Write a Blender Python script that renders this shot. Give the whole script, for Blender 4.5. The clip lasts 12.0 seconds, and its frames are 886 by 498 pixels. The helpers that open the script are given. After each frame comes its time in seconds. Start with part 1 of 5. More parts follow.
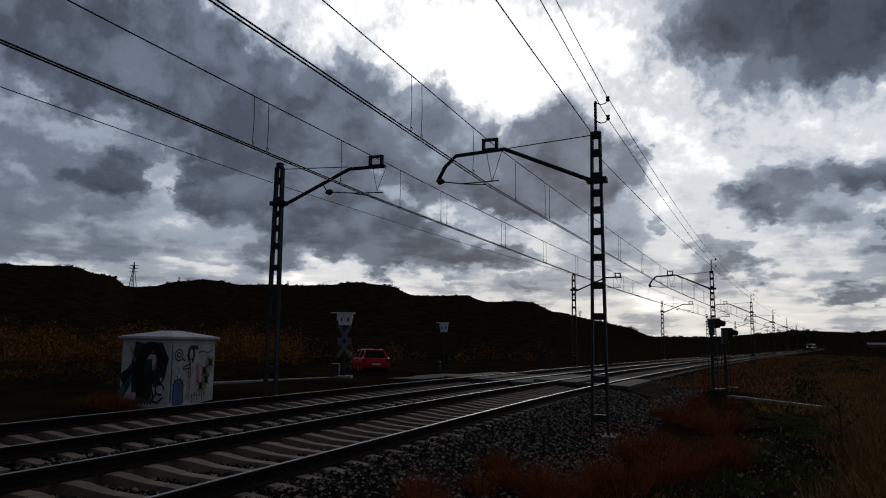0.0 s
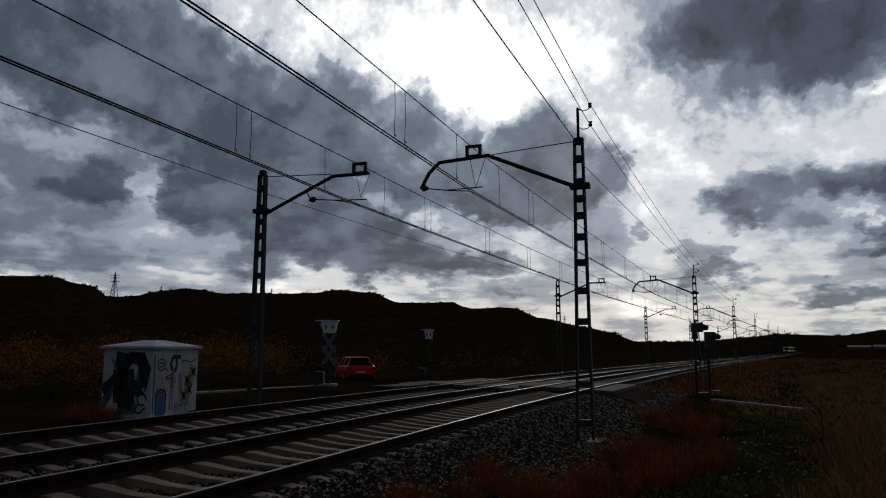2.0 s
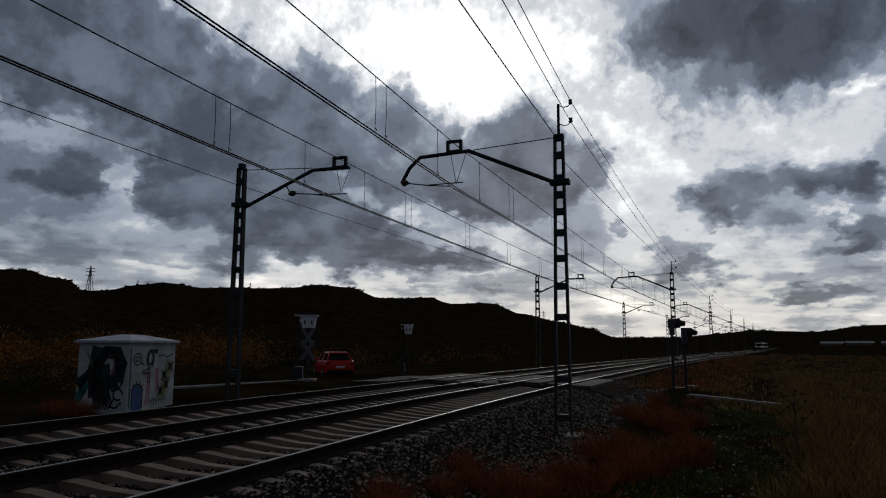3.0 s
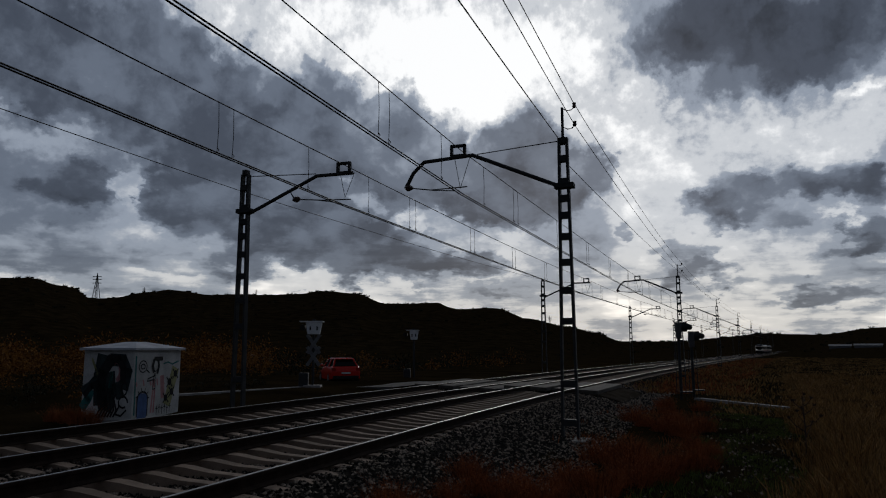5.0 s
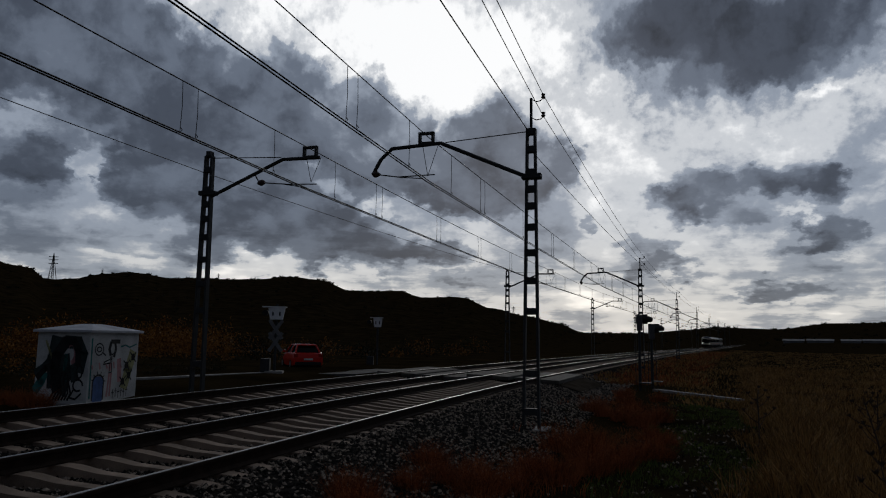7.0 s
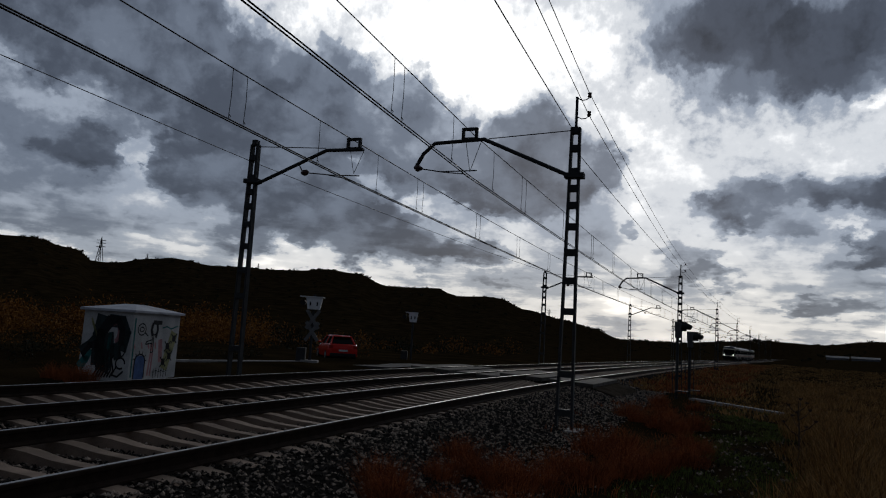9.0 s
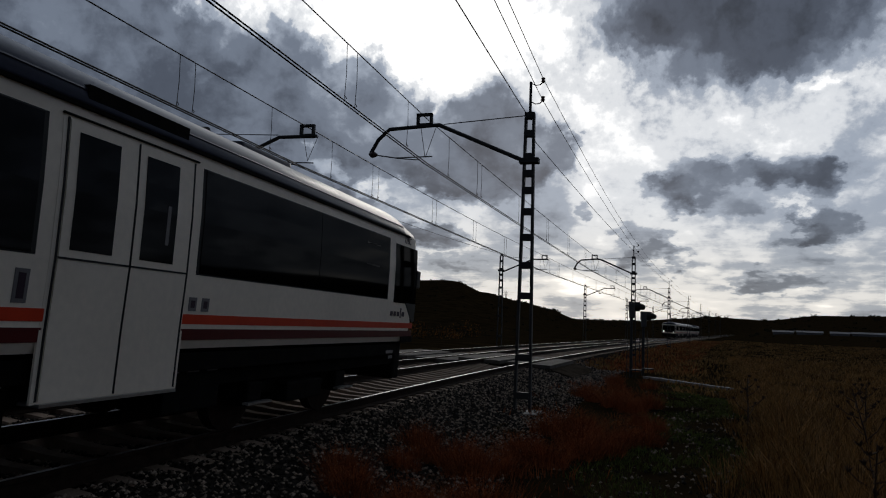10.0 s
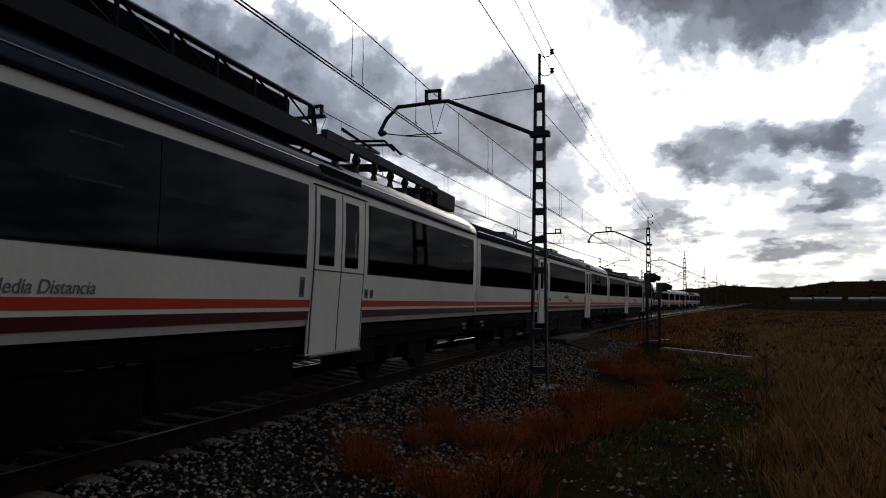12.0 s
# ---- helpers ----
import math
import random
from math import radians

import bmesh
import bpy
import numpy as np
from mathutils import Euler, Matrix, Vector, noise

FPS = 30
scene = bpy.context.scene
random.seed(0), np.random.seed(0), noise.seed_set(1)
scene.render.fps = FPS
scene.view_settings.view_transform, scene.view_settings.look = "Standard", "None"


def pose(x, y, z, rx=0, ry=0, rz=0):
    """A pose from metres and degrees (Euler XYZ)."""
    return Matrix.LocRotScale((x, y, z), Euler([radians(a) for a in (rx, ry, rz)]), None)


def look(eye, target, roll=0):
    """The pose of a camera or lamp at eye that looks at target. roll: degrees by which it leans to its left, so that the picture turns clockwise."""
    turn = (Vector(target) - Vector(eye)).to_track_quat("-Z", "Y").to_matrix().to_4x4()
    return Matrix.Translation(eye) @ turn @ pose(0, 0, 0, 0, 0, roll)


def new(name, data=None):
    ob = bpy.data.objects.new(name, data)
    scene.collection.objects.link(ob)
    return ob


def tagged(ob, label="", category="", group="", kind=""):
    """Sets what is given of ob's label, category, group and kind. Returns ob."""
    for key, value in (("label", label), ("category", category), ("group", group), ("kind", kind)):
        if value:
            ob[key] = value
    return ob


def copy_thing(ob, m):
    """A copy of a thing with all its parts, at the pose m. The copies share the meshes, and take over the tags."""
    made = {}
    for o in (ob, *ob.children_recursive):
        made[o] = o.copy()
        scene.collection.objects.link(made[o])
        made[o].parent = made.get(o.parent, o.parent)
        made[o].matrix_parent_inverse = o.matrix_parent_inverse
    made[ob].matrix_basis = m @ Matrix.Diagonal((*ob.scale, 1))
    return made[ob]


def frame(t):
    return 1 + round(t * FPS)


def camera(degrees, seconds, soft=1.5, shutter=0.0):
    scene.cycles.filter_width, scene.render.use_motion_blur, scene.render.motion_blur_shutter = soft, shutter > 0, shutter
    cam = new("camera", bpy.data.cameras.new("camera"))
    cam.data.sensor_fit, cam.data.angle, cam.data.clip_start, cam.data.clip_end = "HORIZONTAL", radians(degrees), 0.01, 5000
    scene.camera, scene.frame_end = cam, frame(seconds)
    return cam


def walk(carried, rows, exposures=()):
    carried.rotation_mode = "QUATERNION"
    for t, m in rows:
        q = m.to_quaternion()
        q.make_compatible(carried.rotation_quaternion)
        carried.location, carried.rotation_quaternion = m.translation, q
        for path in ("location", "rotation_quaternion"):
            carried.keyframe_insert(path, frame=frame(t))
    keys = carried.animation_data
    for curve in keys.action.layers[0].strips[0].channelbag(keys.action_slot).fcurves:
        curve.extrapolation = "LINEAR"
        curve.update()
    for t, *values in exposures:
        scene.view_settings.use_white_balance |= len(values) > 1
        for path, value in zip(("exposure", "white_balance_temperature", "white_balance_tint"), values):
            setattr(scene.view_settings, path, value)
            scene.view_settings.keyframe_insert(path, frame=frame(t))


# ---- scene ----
# ---------------------------------------------------------------- camera
WALK = [
    (0.0, pose(4.809, 0.005, 1.373, 97.46, -0.72, 27.48)),
    (0.5, pose(4.813, 0.000, 1.374, 97.47, -0.70, 26.91)),
    (1.0, pose(4.811, 0.002, 1.370, 98.66, -0.32, 26.20)),
    (1.5, pose(4.808, 0.004, 1.366, 98.28, -0.31, 25.85)),
    (2.0, pose(4.810, 0.002, 1.362, 98.03, -0.12, 26.28)),
    (2.5, pose(4.812, -0.002, 1.356, 97.55, -0.14, 25.56)),
    (2.7, pose(4.811, -0.002, 1.354, 97.61, -0.29, 24.86)),
    (4.3, pose(4.807, 0.049, 1.357, 97.73, -0.20, 24.39)),
    (4.5, pose(4.803, 0.058, 1.358, 97.96, 0.10, 25.15)),
    (5.0, pose(4.801, 0.062, 1.351, 98.09, 0.14, 25.13)),
    (5.5, pose(4.799, 0.073, 1.348, 98.00, -0.38, 22.17)),
    (6.0, pose(4.793, 0.086, 1.346, 97.60, -0.67, 21.53)),
    (6.5, pose(4.789, 0.094, 1.345, 97.29, -0.79, 21.25)),
    (7.0, pose(4.784, 0.104, 1.345, 97.18, -0.84, 22.22)),
    (7.2, pose(4.782, 0.111, 1.337, 97.93, -1.54, 23.33)),
    (8.8, pose(4.752, 0.115, 1.269, 97.29, -3.41, 26.02)),
    (9.0, pose(4.754, 0.111, 1.265, 96.98, -3.60, 24.95)),
    (9.5, pose(4.770, 0.117, 1.252, 95.99, -3.51, 23.02)),
    (9.6, pose(4.771, 0.122, 1.252, 95.57, -3.01, 22.35)),
    (10.0, pose(4.748, 0.119, 1.329, 95.84, -2.23, 21.59)),
    (10.2, pose(4.749, 0.128, 1.330, 95.32, -3.47, 21.06)),
    (10.5, pose(4.746, 0.141, 1.332, 95.05, -1.04, 21.11)),
    (11.0, pose(4.746, 0.146, 1.331, 94.87, -0.32, 21.71)),
    (11.5, pose(4.745, 0.156, 1.331, 94.38, -0.79, 22.49)),
    (12.0, pose(4.743, 0.171, 1.331, 93.97, -0.56, 22.82)),
]

cam = camera(64.0, 12.0, soft=1.1, shutter=0.0)
walk(cam, WALK, exposures=[(0.0, -0.56, 6500, 10), (0.5, -0.58, 6500, 10), (1.0, -0.7, 6500, 10), (2.5, -0.65, 6500, 10), (5.0, -0.76, 6500, 10), (7.0, -0.78, 6500, 10), (9.0, -0.56, 6500, 10), (9.5, -0.5, 6550, 10), (10.0, -0.48, 6620, 10), (10.5, -0.25, 6720, 10), (11.0, 0.1, 6850, 10), (12.0, 0.32, 7000, 10)])

# ---------------------------------------------------------------- sky and sun
# clouds of the west sky: azimuth (left of +y), elevation, half widths in degrees, weight
CLOUD_BANK = [
    (56.4, 21.4, 7.7, 4.4, 1), (49.9, 20.2, 7.9, 4.4, 1), (43.6, 18.1, 8.1, 4, 1),
    (37.3, 16.4, 7.6, 3.7, 1), (30.9, 17.6, 6.1, 3.3, 1), (27.2, 14.9, 6.5, 3.4, 1),
    (34.4, 22, 2.2, 1.5, 1), (29.1, 19.8, 2.8, 1.7, 0.8), (19.6, 16.3, 3.4, 2.4, 1),
    (16.4, 14.3, 5, 3, 1), (13.3, 14.2, 2.1, 1.9, 0.9), (19.7, 11.3, 6, 2, 0.9),
    (13.2, 8.4, 3.3, 1.4, 0.45),
]
CLOUD_SHELF = [
    (51.9, 11.8, 3, 2.1, 0.85), (55.1, 13.1, 4.6, 3.3, 0.5), (42.9, 11.5, 4.6, 3, 0.95),
    (46.6, 12.3, 2, 2.1, 0.75), (37.2, 10.7, 5.1, 2.8, 1), (31.7, 9.5, 5, 2.2, 0.85),
    (28.1, 7, 5.7, 1.6, 0.85), (34.4, 6.7, 4, 1.3, 0.65), (22.5, 6.8, 3.9, 1.1, 0.6),
    (21.2, 4.7, 2.7, 0.6, 0.5), (46.4, 6.6, 4.8, 1, 0.45), (39.3, 7.5, 3.7, 1.8, 0.7),
]
CLOUD_BREAKS = [
    (49.7, 12.5, 1.1, 0.9, -1), (48.9, 10.8, 0.5, 0.9, -0.9), (45.4, 8, 0.6, 0.4, -0.5),
    (31.8, 12.4, 1.2, 1.5, -0.5), (25.8, 10.6, 1.6, 0.9, -1), (21.8, 9.6, 1.9, 1.1, -0.9),
    (29, 10.6, 1.2, 0.6, -0.5), (18.4, 7.4, 2.3, 0.9, -0.5), (53.8, 15.6, 2.2, 1.4, -0.35),
    (57, 15.8, 1.7, 1.3, -0.3), (22.5, 17.2, 1.1, 1.1, -0.6),
]
CLOUD_HEAPS = [
    (-3.1, 23.2, 8.6, 2.7, 1), (3.7, 23.4, 5, 2.5, 0.9), (8.3, 25.8, 4.4, 1.8, 0.6),
    (0.6, 20.1, 4.7, 2.2, 0.8), (-5.1, 19.8, 3.4, 1.4, 0.65), (3.8, 18.1, 2.5, 1.2, 0.3),
    (2.3, 11.3, 2.8, 1.6, 0.8), (4.4, 10.2, 1.8, 1, 0.55), (-1.6, 11.8, 3.2, 1.1, 0.5),
    (-4.5, 12.2, 2.7, 1.7, 0.8), (-6.7, 11.2, 1.3, 1.5, 0.7), (-0.8, 9.4, 3, 1.1, 0.65),
    (-6.1, 7.7, 2, 1.6, 0.9), (-4.1, 7, 1.8, 0.7, 0.5), (6.2, 7, 2, 1.5, 0.75),
    (4.8, 5.8, 2, 0.9, 0.65), (2.7, 5.1, 1.6, 0.6, 0.45), (-3.6, 4.1, 2.8, 0.8, 0.7),
]
CLOUD_WISPS = [
    (-0.9, 3.9, 1.5, 0.4, 0.4), (10.3, 9.6, 0.7, 0.5, 0.6), (-6.4, 5.2, 1.3, 0.4, 0.35),
    (1.6, 16.7, 4.4, 0.7, 0.22), (-5.5, 15.5, 3.5, 1.3, 0.35), (-0.2, 2.4, 3.3, 0.4, 0.3),
    (7.6, 4.2, 2.5, 0.4, 0.3), (-5.5, 2.2, 2, 0.4, 0.3), (11.4, 3.2, 2.2, 0.4, 0.3),
]
SKY_LIGHT = [
    (25.3, 22, 6.7, 4.5, 0.28), (20.5, 23.6, 5.7, 4, 0.18), (32, 24.8, 7.1, 2.5, 0.14),
    (40.8, 25, 4.9, 1.8, 0.12), (14.4, 22.1, 4.2, 5.1, 0.14), (8.9, 13, 3.2, 4.8, 0.18),
    (11.9, 2.6, 9.8, 1.6, 0.14), (-3.2, 23.4, 9.7, 3.2, -0.15), (3.3, 22.5, 4.6, 2.4, -0.07),
    (52.2, 7.7, 8.8, 2.2, -0.02), (55.9, 15.1, 4.2, 1.9, 0.03), (56.9, 4.8, 3.6, 0.8, 0.26),
    (52.7, 4.2, 1.8, 0.4, 0.16), (37, 4.6, 5.2, 0.7, 0.14),
]
SKY_SHADE = [
    (45.6, 16.6, 10.7, 2.5, -0.03), (15.8, 13.6, 5, 2.1, -0.05), (22, 11.8, 4.2, 1.8, -0.05),
    (28.1, 6.8, 5, 1.4, -0.05), (2.1, 14.6, 4.8, 1.5, 0.05), (-3.3, 14.7, 2.9, 1, 0.09),
    (-6.9, 18.1, 1.9, 0.5, 0.25), (-5, 9, 1.2, 0.5, 0.2), (0.3, 6.9, 3.8, 0.9, 0.08),
    (56.4, 21.8, 9.2, 4.4, 0.12), (3.2, 2.4, 7.8, 0.8, 0.08),
]


def cloudy_world():
    world = bpy.data.worlds.new("cloudy_sky")
    scene.world = world
    world.use_nodes = True
    nt = world.node_tree
    nt.nodes.clear()
    link = nt.links.new

    def math_node(op, a, b=None, c=None, clamp=False):
        n = nt.nodes.new("ShaderNodeMath")
        n.operation, n.use_clamp = op, clamp
        for i, v in enumerate((a, b, c)):
            if v is None:
                continue
            if isinstance(v, (int, float)):
                n.inputs[i].default_value = v
            else:
                link(v, n.inputs[i])
        return n.outputs[0]

    def vec(op, a, b):
        n = nt.nodes.new("ShaderNodeVectorMath")
        n.operation = op
        for i, v in enumerate((a, b)):
            if isinstance(v, tuple):
                n.inputs[i].default_value = v
            else:
                link(v, n.inputs[i])
        return n

    def fbm(coord, scale, detail, rough, lac=2.0):
        n = nt.nodes.new("ShaderNodeTexNoise")
        n.noise_dimensions = "3D"
        link(coord, n.inputs["Vector"])
        n.inputs["Scale"].default_value, n.inputs["Detail"].default_value = scale, detail
        n.inputs["Roughness"].default_value, n.inputs["Lacunarity"].default_value = rough, lac
        return n

    co = nt.nodes.new("ShaderNodeTexCoord").outputs["Generated"]
    sep = nt.nodes.new("ShaderNodeSeparateXYZ")
    link(co, sep.inputs[0])
    x, y, z = sep.outputs
    az = math_node("MULTIPLY", math_node("ARCTAN2", math_node("MULTIPLY", x, -1.0), y), 57.29578)
    el = math_node("MULTIPLY", math_node("ARCSINE", z), 57.29578)
    comb = nt.nodes.new("ShaderNodeCombineXYZ")
    link(az, comb.inputs[0]), link(el, comb.inputs[1])
    # the pattern flattens towards the horizon
    plane = nt.nodes.new("ShaderNodeCombineXYZ")
    link(math_node("MULTIPLY", az, 0.12), plane.inputs[0])
    link(math_node("MULTIPLY", math_node("LOGARITHM", math_node("ADD", math_node("MAXIMUM", el, 0.0), 8.0), 2.718), 3.3), plane.inputs[1])
    warp = fbm(plane.outputs[0], 1.5, 6.0, 0.56)
    off = vec("MULTIPLY", vec("SUBTRACT", warp.outputs["Color"], (0.5, 0.5, 0.5)).outputs[0], (7.0, 6.0, 0.0)).outputs[0]
    fine = fbm(plane.outputs[0], 4.0, 6.0, 0.58)
    off2 = vec("MULTIPLY", vec("SUBTRACT", fine.outputs["Color"], (0.5, 0.5, 0.5)).outputs[0], (4.0, 3.6, 0.0)).outputs[0]
    where = vec("ADD", vec("ADD", comb.outputs[0], off).outputs[0], off2).outputs[0]

    def heaps(rows, sharp):
        total = None
        for a, e, ra, re, w in rows:
            d = vec("MULTIPLY", vec("SUBTRACT", where, (a, e, 0.0)).outputs[0], (1 / ra, 1 / re, 0.0)).outputs[0]
            q = vec("DOT_PRODUCT", d, d).outputs["Value"]
            if sharp:
                q = math_node("MULTIPLY", q, q)
            g = math_node("MULTIPLY", math_node("POWER", 2.0, math_node("MULTIPLY", q, -1.0)), w)
            total = g if total is None else math_node("ADD", total, g)
        return total

    big = fbm(plane.outputs[0], 0.9, 8.0, 0.58).outputs["Fac"]
    puff = fbm(plane.outputs[0], 2.6, 8.0, 0.54).outputs["Fac"]
    heap = nt.nodes.new("ShaderNodeTexVoronoi")
    heap.feature = "SMOOTH_F1"
    link(vec("ADD", plane.outputs[0], vec("MULTIPLY", fine.outputs["Color"], (0.5, 0.5, 0.0)).outputs[0]).outputs[0], heap.inputs["Vector"])
    heap.inputs["Scale"].default_value, heap.inputs["Detail"].default_value, heap.inputs["Smoothness"].default_value = 2.2, 3.0, 0.5
    cover = heaps(CLOUD_BANK + CLOUD_SHELF + CLOUD_BREAKS + CLOUD_HEAPS + CLOUD_WISPS, True)
    cover = math_node("ADD", cover, math_node("MULTIPLY", math_node("SUBTRACT", puff, 0.5), 0.38))
    edge = nt.nodes.new("ShaderNodeMapRange")
    edge.interpolation_type = "SMOOTHSTEP"
    link(cover, edge.inputs["Value"])
    edge.inputs["From Min"].default_value, edge.inputs["From Max"].default_value = 0.12, 1.22
    edge.inputs["To Min"].default_value, edge.inputs["To Max"].default_value = 0.0, -0.36
    tone = math_node("ADD", edge.outputs[0], heaps(SKY_LIGHT + SKY_SHADE, False))
    tone = math_node("ADD", tone, math_node("MULTIPLY", math_node("SUBTRACT", big, 0.5), 0.36))
    tone = math_node("ADD", tone, math_node("MULTIPLY", math_node("SUBTRACT", puff, 0.5), 0.34))
    tone = math_node("ADD", tone, math_node("MULTIPLY", math_node("SUBTRACT", 0.50, heap.outputs["Distance"]), 0.2))
    # small dappled cloudlets where the cover is thin
    dapple = fbm(plane.outputs[0], 11.0, 4.0, 0.6).outputs["Fac"]
    high = math_node("MULTIPLY", math_node("SUBTRACT", el, 8.0), 0.09, clamp=True)
    open_sky = math_node("MULTIPLY", math_node("ADD", math_node("MULTIPLY", edge.outputs[0], 2.2), 1.0), high)
    tone = math_node("ADD", tone, math_node("MULTIPLY", math_node("SUBTRACT", dapple, 0.52), math_node("MULTIPLY", open_sky, 0.34)))
    # thicker and darker cover overhead and away from the veiled sun
    sun_way = Vector((-math.sin(radians(SUN_AZ)) * math.cos(radians(SUN_EL)), math.cos(radians(SUN_AZ)) * math.cos(radians(SUN_EL)), math.sin(radians(SUN_EL))))
    near_sun = vec("DOT_PRODUCT", co, tuple(sun_way)).outputs["Value"]
    thin = nt.nodes.new("ShaderNodeMapRange")
    thin.interpolation_type = "SMOOTHSTEP"
    link(near_sun, thin.inputs["Value"])
    thin.inputs["From Min"].default_value, thin.inputs["From Max"].default_value = 0.52, 0.93
    thin.inputs["To Min"].default_value, thin.inputs["To Max"].default_value = 0.31, 0.74
    tone = math_node("ADD", tone, thin.outputs[0])
    low = nt.nodes.new("ShaderNodeMapRange")
    low.interpolation_type = "SMOOTHSTEP"
    link(el, low.inputs["Value"])
    low.inputs["From Min"].default_value, low.inputs["From Max"].default_value = 1.0, 11.0
    low.inputs["To Min"].default_value, low.inputs["To Max"].default_value = 1.0, 0.0
    streak = fbm(vec("MULTIPLY", comb.outputs[0], (0.12, 0.85, 0.0)).outputs[0], 1.0, 6.0, 0.6).outputs["Fac"]
    streak = math_node("MULTIPLY", math_node("SUBTRACT", streak, 0.54), math_node("MULTIPLY", low.outputs[0], 0.9))
    tone = math_node("ADD", tone, streak)
    ramp = nt.nodes.new("ShaderNodeValToRGB")
    link(tone, ramp.inputs[0])
    cr = ramp.color_ramp
    cr.interpolation = "EASE"
    stops = [(0.0, (0.044, 0.054, 0.075)), (0.18, (0.099, 0.121, 0.168)), (0.38, (0.220, 0.266, 0.352)), (0.56, (0.475, 0.55, 0.675)), (0.74, (1.02, 1.07, 1.14)), (0.95, (1.7, 1.72, 1.74))]
    cr.elements[0].position, cr.elements[0].color = stops[0][0], (*stops[0][1], 1)
    cr.elements[1].position, cr.elements[1].color = stops[-1][0], (*stops[-1][1], 1)
    for p, c in stops[1:-1]:
        cr.elements.new(p).color = (*c, 1)
    # warm low light towards the horizon
    warm = nt.nodes.new("ShaderNodeMix")
    warm.data_type, warm.blend_type = "RGBA", "MULTIPLY"
    link(low.outputs[0], warm.inputs[0])
    link(ramp.outputs[0], warm.inputs[6])
    warm.inputs[7].default_value = (1.06, 1.0, 0.91, 1)
    sky = nt.nodes.new("ShaderNodeTexSky")
    sky.sky_type, sky.sun_disc = "NISHITA", False
    sky.sun_elevation, sky.sun_rotation = radians(SUN_EL), radians(-SUN_AZ)
    blue = nt.nodes.new("ShaderNodeBackground")
    link(sky.outputs[0], blue.inputs[0])
    blue.inputs[1].default_value = 0.05
    cloud = nt.nodes.new("ShaderNodeBackground")
    link(warm.outputs[2], cloud.inputs[0])
    cloud.inputs[1].default_value = 1.0
    veil = nt.nodes.new("ShaderNodeMixShader")
    veil.inputs[0].default_value = 0.96
    link(blue.outputs[0], veil.inputs[1]), link(cloud.outputs[0], veil.inputs[2])
    out = nt.nodes.new("ShaderNodeOutputWorld")
    link(veil.outputs[0], out.inputs[0])


SUN_AZ, SUN_EL = 14.0, 17.0
cloudy_world()
sun = new("sun", bpy.data.lights.new("sun", "SUN"))
sun.data.energy, sun.data.angle, sun.data.color = 0.5, radians(25), (1.0, 0.95, 0.88)
sun.matrix_world = look((0, 0, 60), (60 * math.sin(radians(SUN_AZ)), -60 * math.cos(radians(SUN_AZ)), 60 - 60 * math.tan(radians(SUN_EL))))


# ---------------------------------------------------------------- materials
def material(name, base, rough=0.7, metal=0.0, var=0.25, scale=6.0, fine=60.0, bump=0.15, tint=None, spec=0.2, island=0.0, per_object=0.0, emit=None, lo=0.5):
    m = bpy.data.materials.new(name)
    m.use_nodes = True
    nt = m.node_tree
    p = nt.nodes["Principled BSDF"]
    link = nt.links.new
    p.inputs["Roughness"].default_value, p.inputs["Metallic"].default_value = rough, metal
    p.inputs["Specular IOR Level"].default_value = spec
    co = nt.nodes.new("ShaderNodeTexCoord")
    n1, n2 = nt.nodes.new("ShaderNodeTexNoise"), nt.nodes.new("ShaderNodeTexNoise")
    for n, s, d in ((n1, scale, 4.0), (n2, fine, 3.0)):
        link(co.outputs["Object"], n.inputs["Vector"])
        n.inputs["Scale"].default_value, n.inputs["Detail"].default_value = s, d
    add = nt.nodes.new("ShaderNodeMath")
    add.operation = "MULTIPLY_ADD"
    link(n2.outputs["Fac"], add.inputs[0])
    add.inputs[1].default_value = 0.5
    link(n1.outputs["Fac"], add.inputs[2])
    fac = add.outputs[0]
    if island or per_object:
        src = nt.nodes.new("ShaderNodeNewGeometry").outputs["Random Per Island"] if island else nt.nodes.new("ShaderNodeObjectInfo").outputs["Random"]
        more = nt.nodes.new("ShaderNodeMath")
        more.operation = "MULTIPLY_ADD"
        link(src, more.inputs[0])
        more.inputs[1].default_value = island or per_object
        link(fac, more.inputs[2])
        sub = nt.nodes.new("ShaderNodeMath")
        sub.operation = "SUBTRACT"
        link(more.outputs[0], sub.inputs[0])
        sub.inputs[1].default_value = (island or per_object) * 0.5
        fac = sub.outputs[0]
    ramp = nt.nodes.new("ShaderNodeValToRGB")
    link(fac, ramp.inputs[0])
    b = Vector(base)
    t = Vector(tint) if tint else b * (1 + var)
    ramp.color_ramp.elements[0].position, ramp.color_ramp.elements[1].position = lo, 1.0
    ramp.color_ramp.elements[0].color = (*(b * (1 - var)), 1)
    ramp.color_ramp.elements[1].color = (*t, 1)
    link(ramp.outputs[0], p.inputs["Base Color"])
    if bump:
        bn = nt.nodes.new("ShaderNodeBump")
        bn.inputs["Strength"].default_value, bn.inputs["Distance"].default_value = bump, 0.02
        link(fac, bn.inputs["Height"])
        link(bn.outputs[0], p.inputs["Normal"])
    if emit:
        p.inputs["Emission Color"].default_value, p.inputs["Emission Strength"].default_value = (*emit[0], 1), emit[1]
    return m


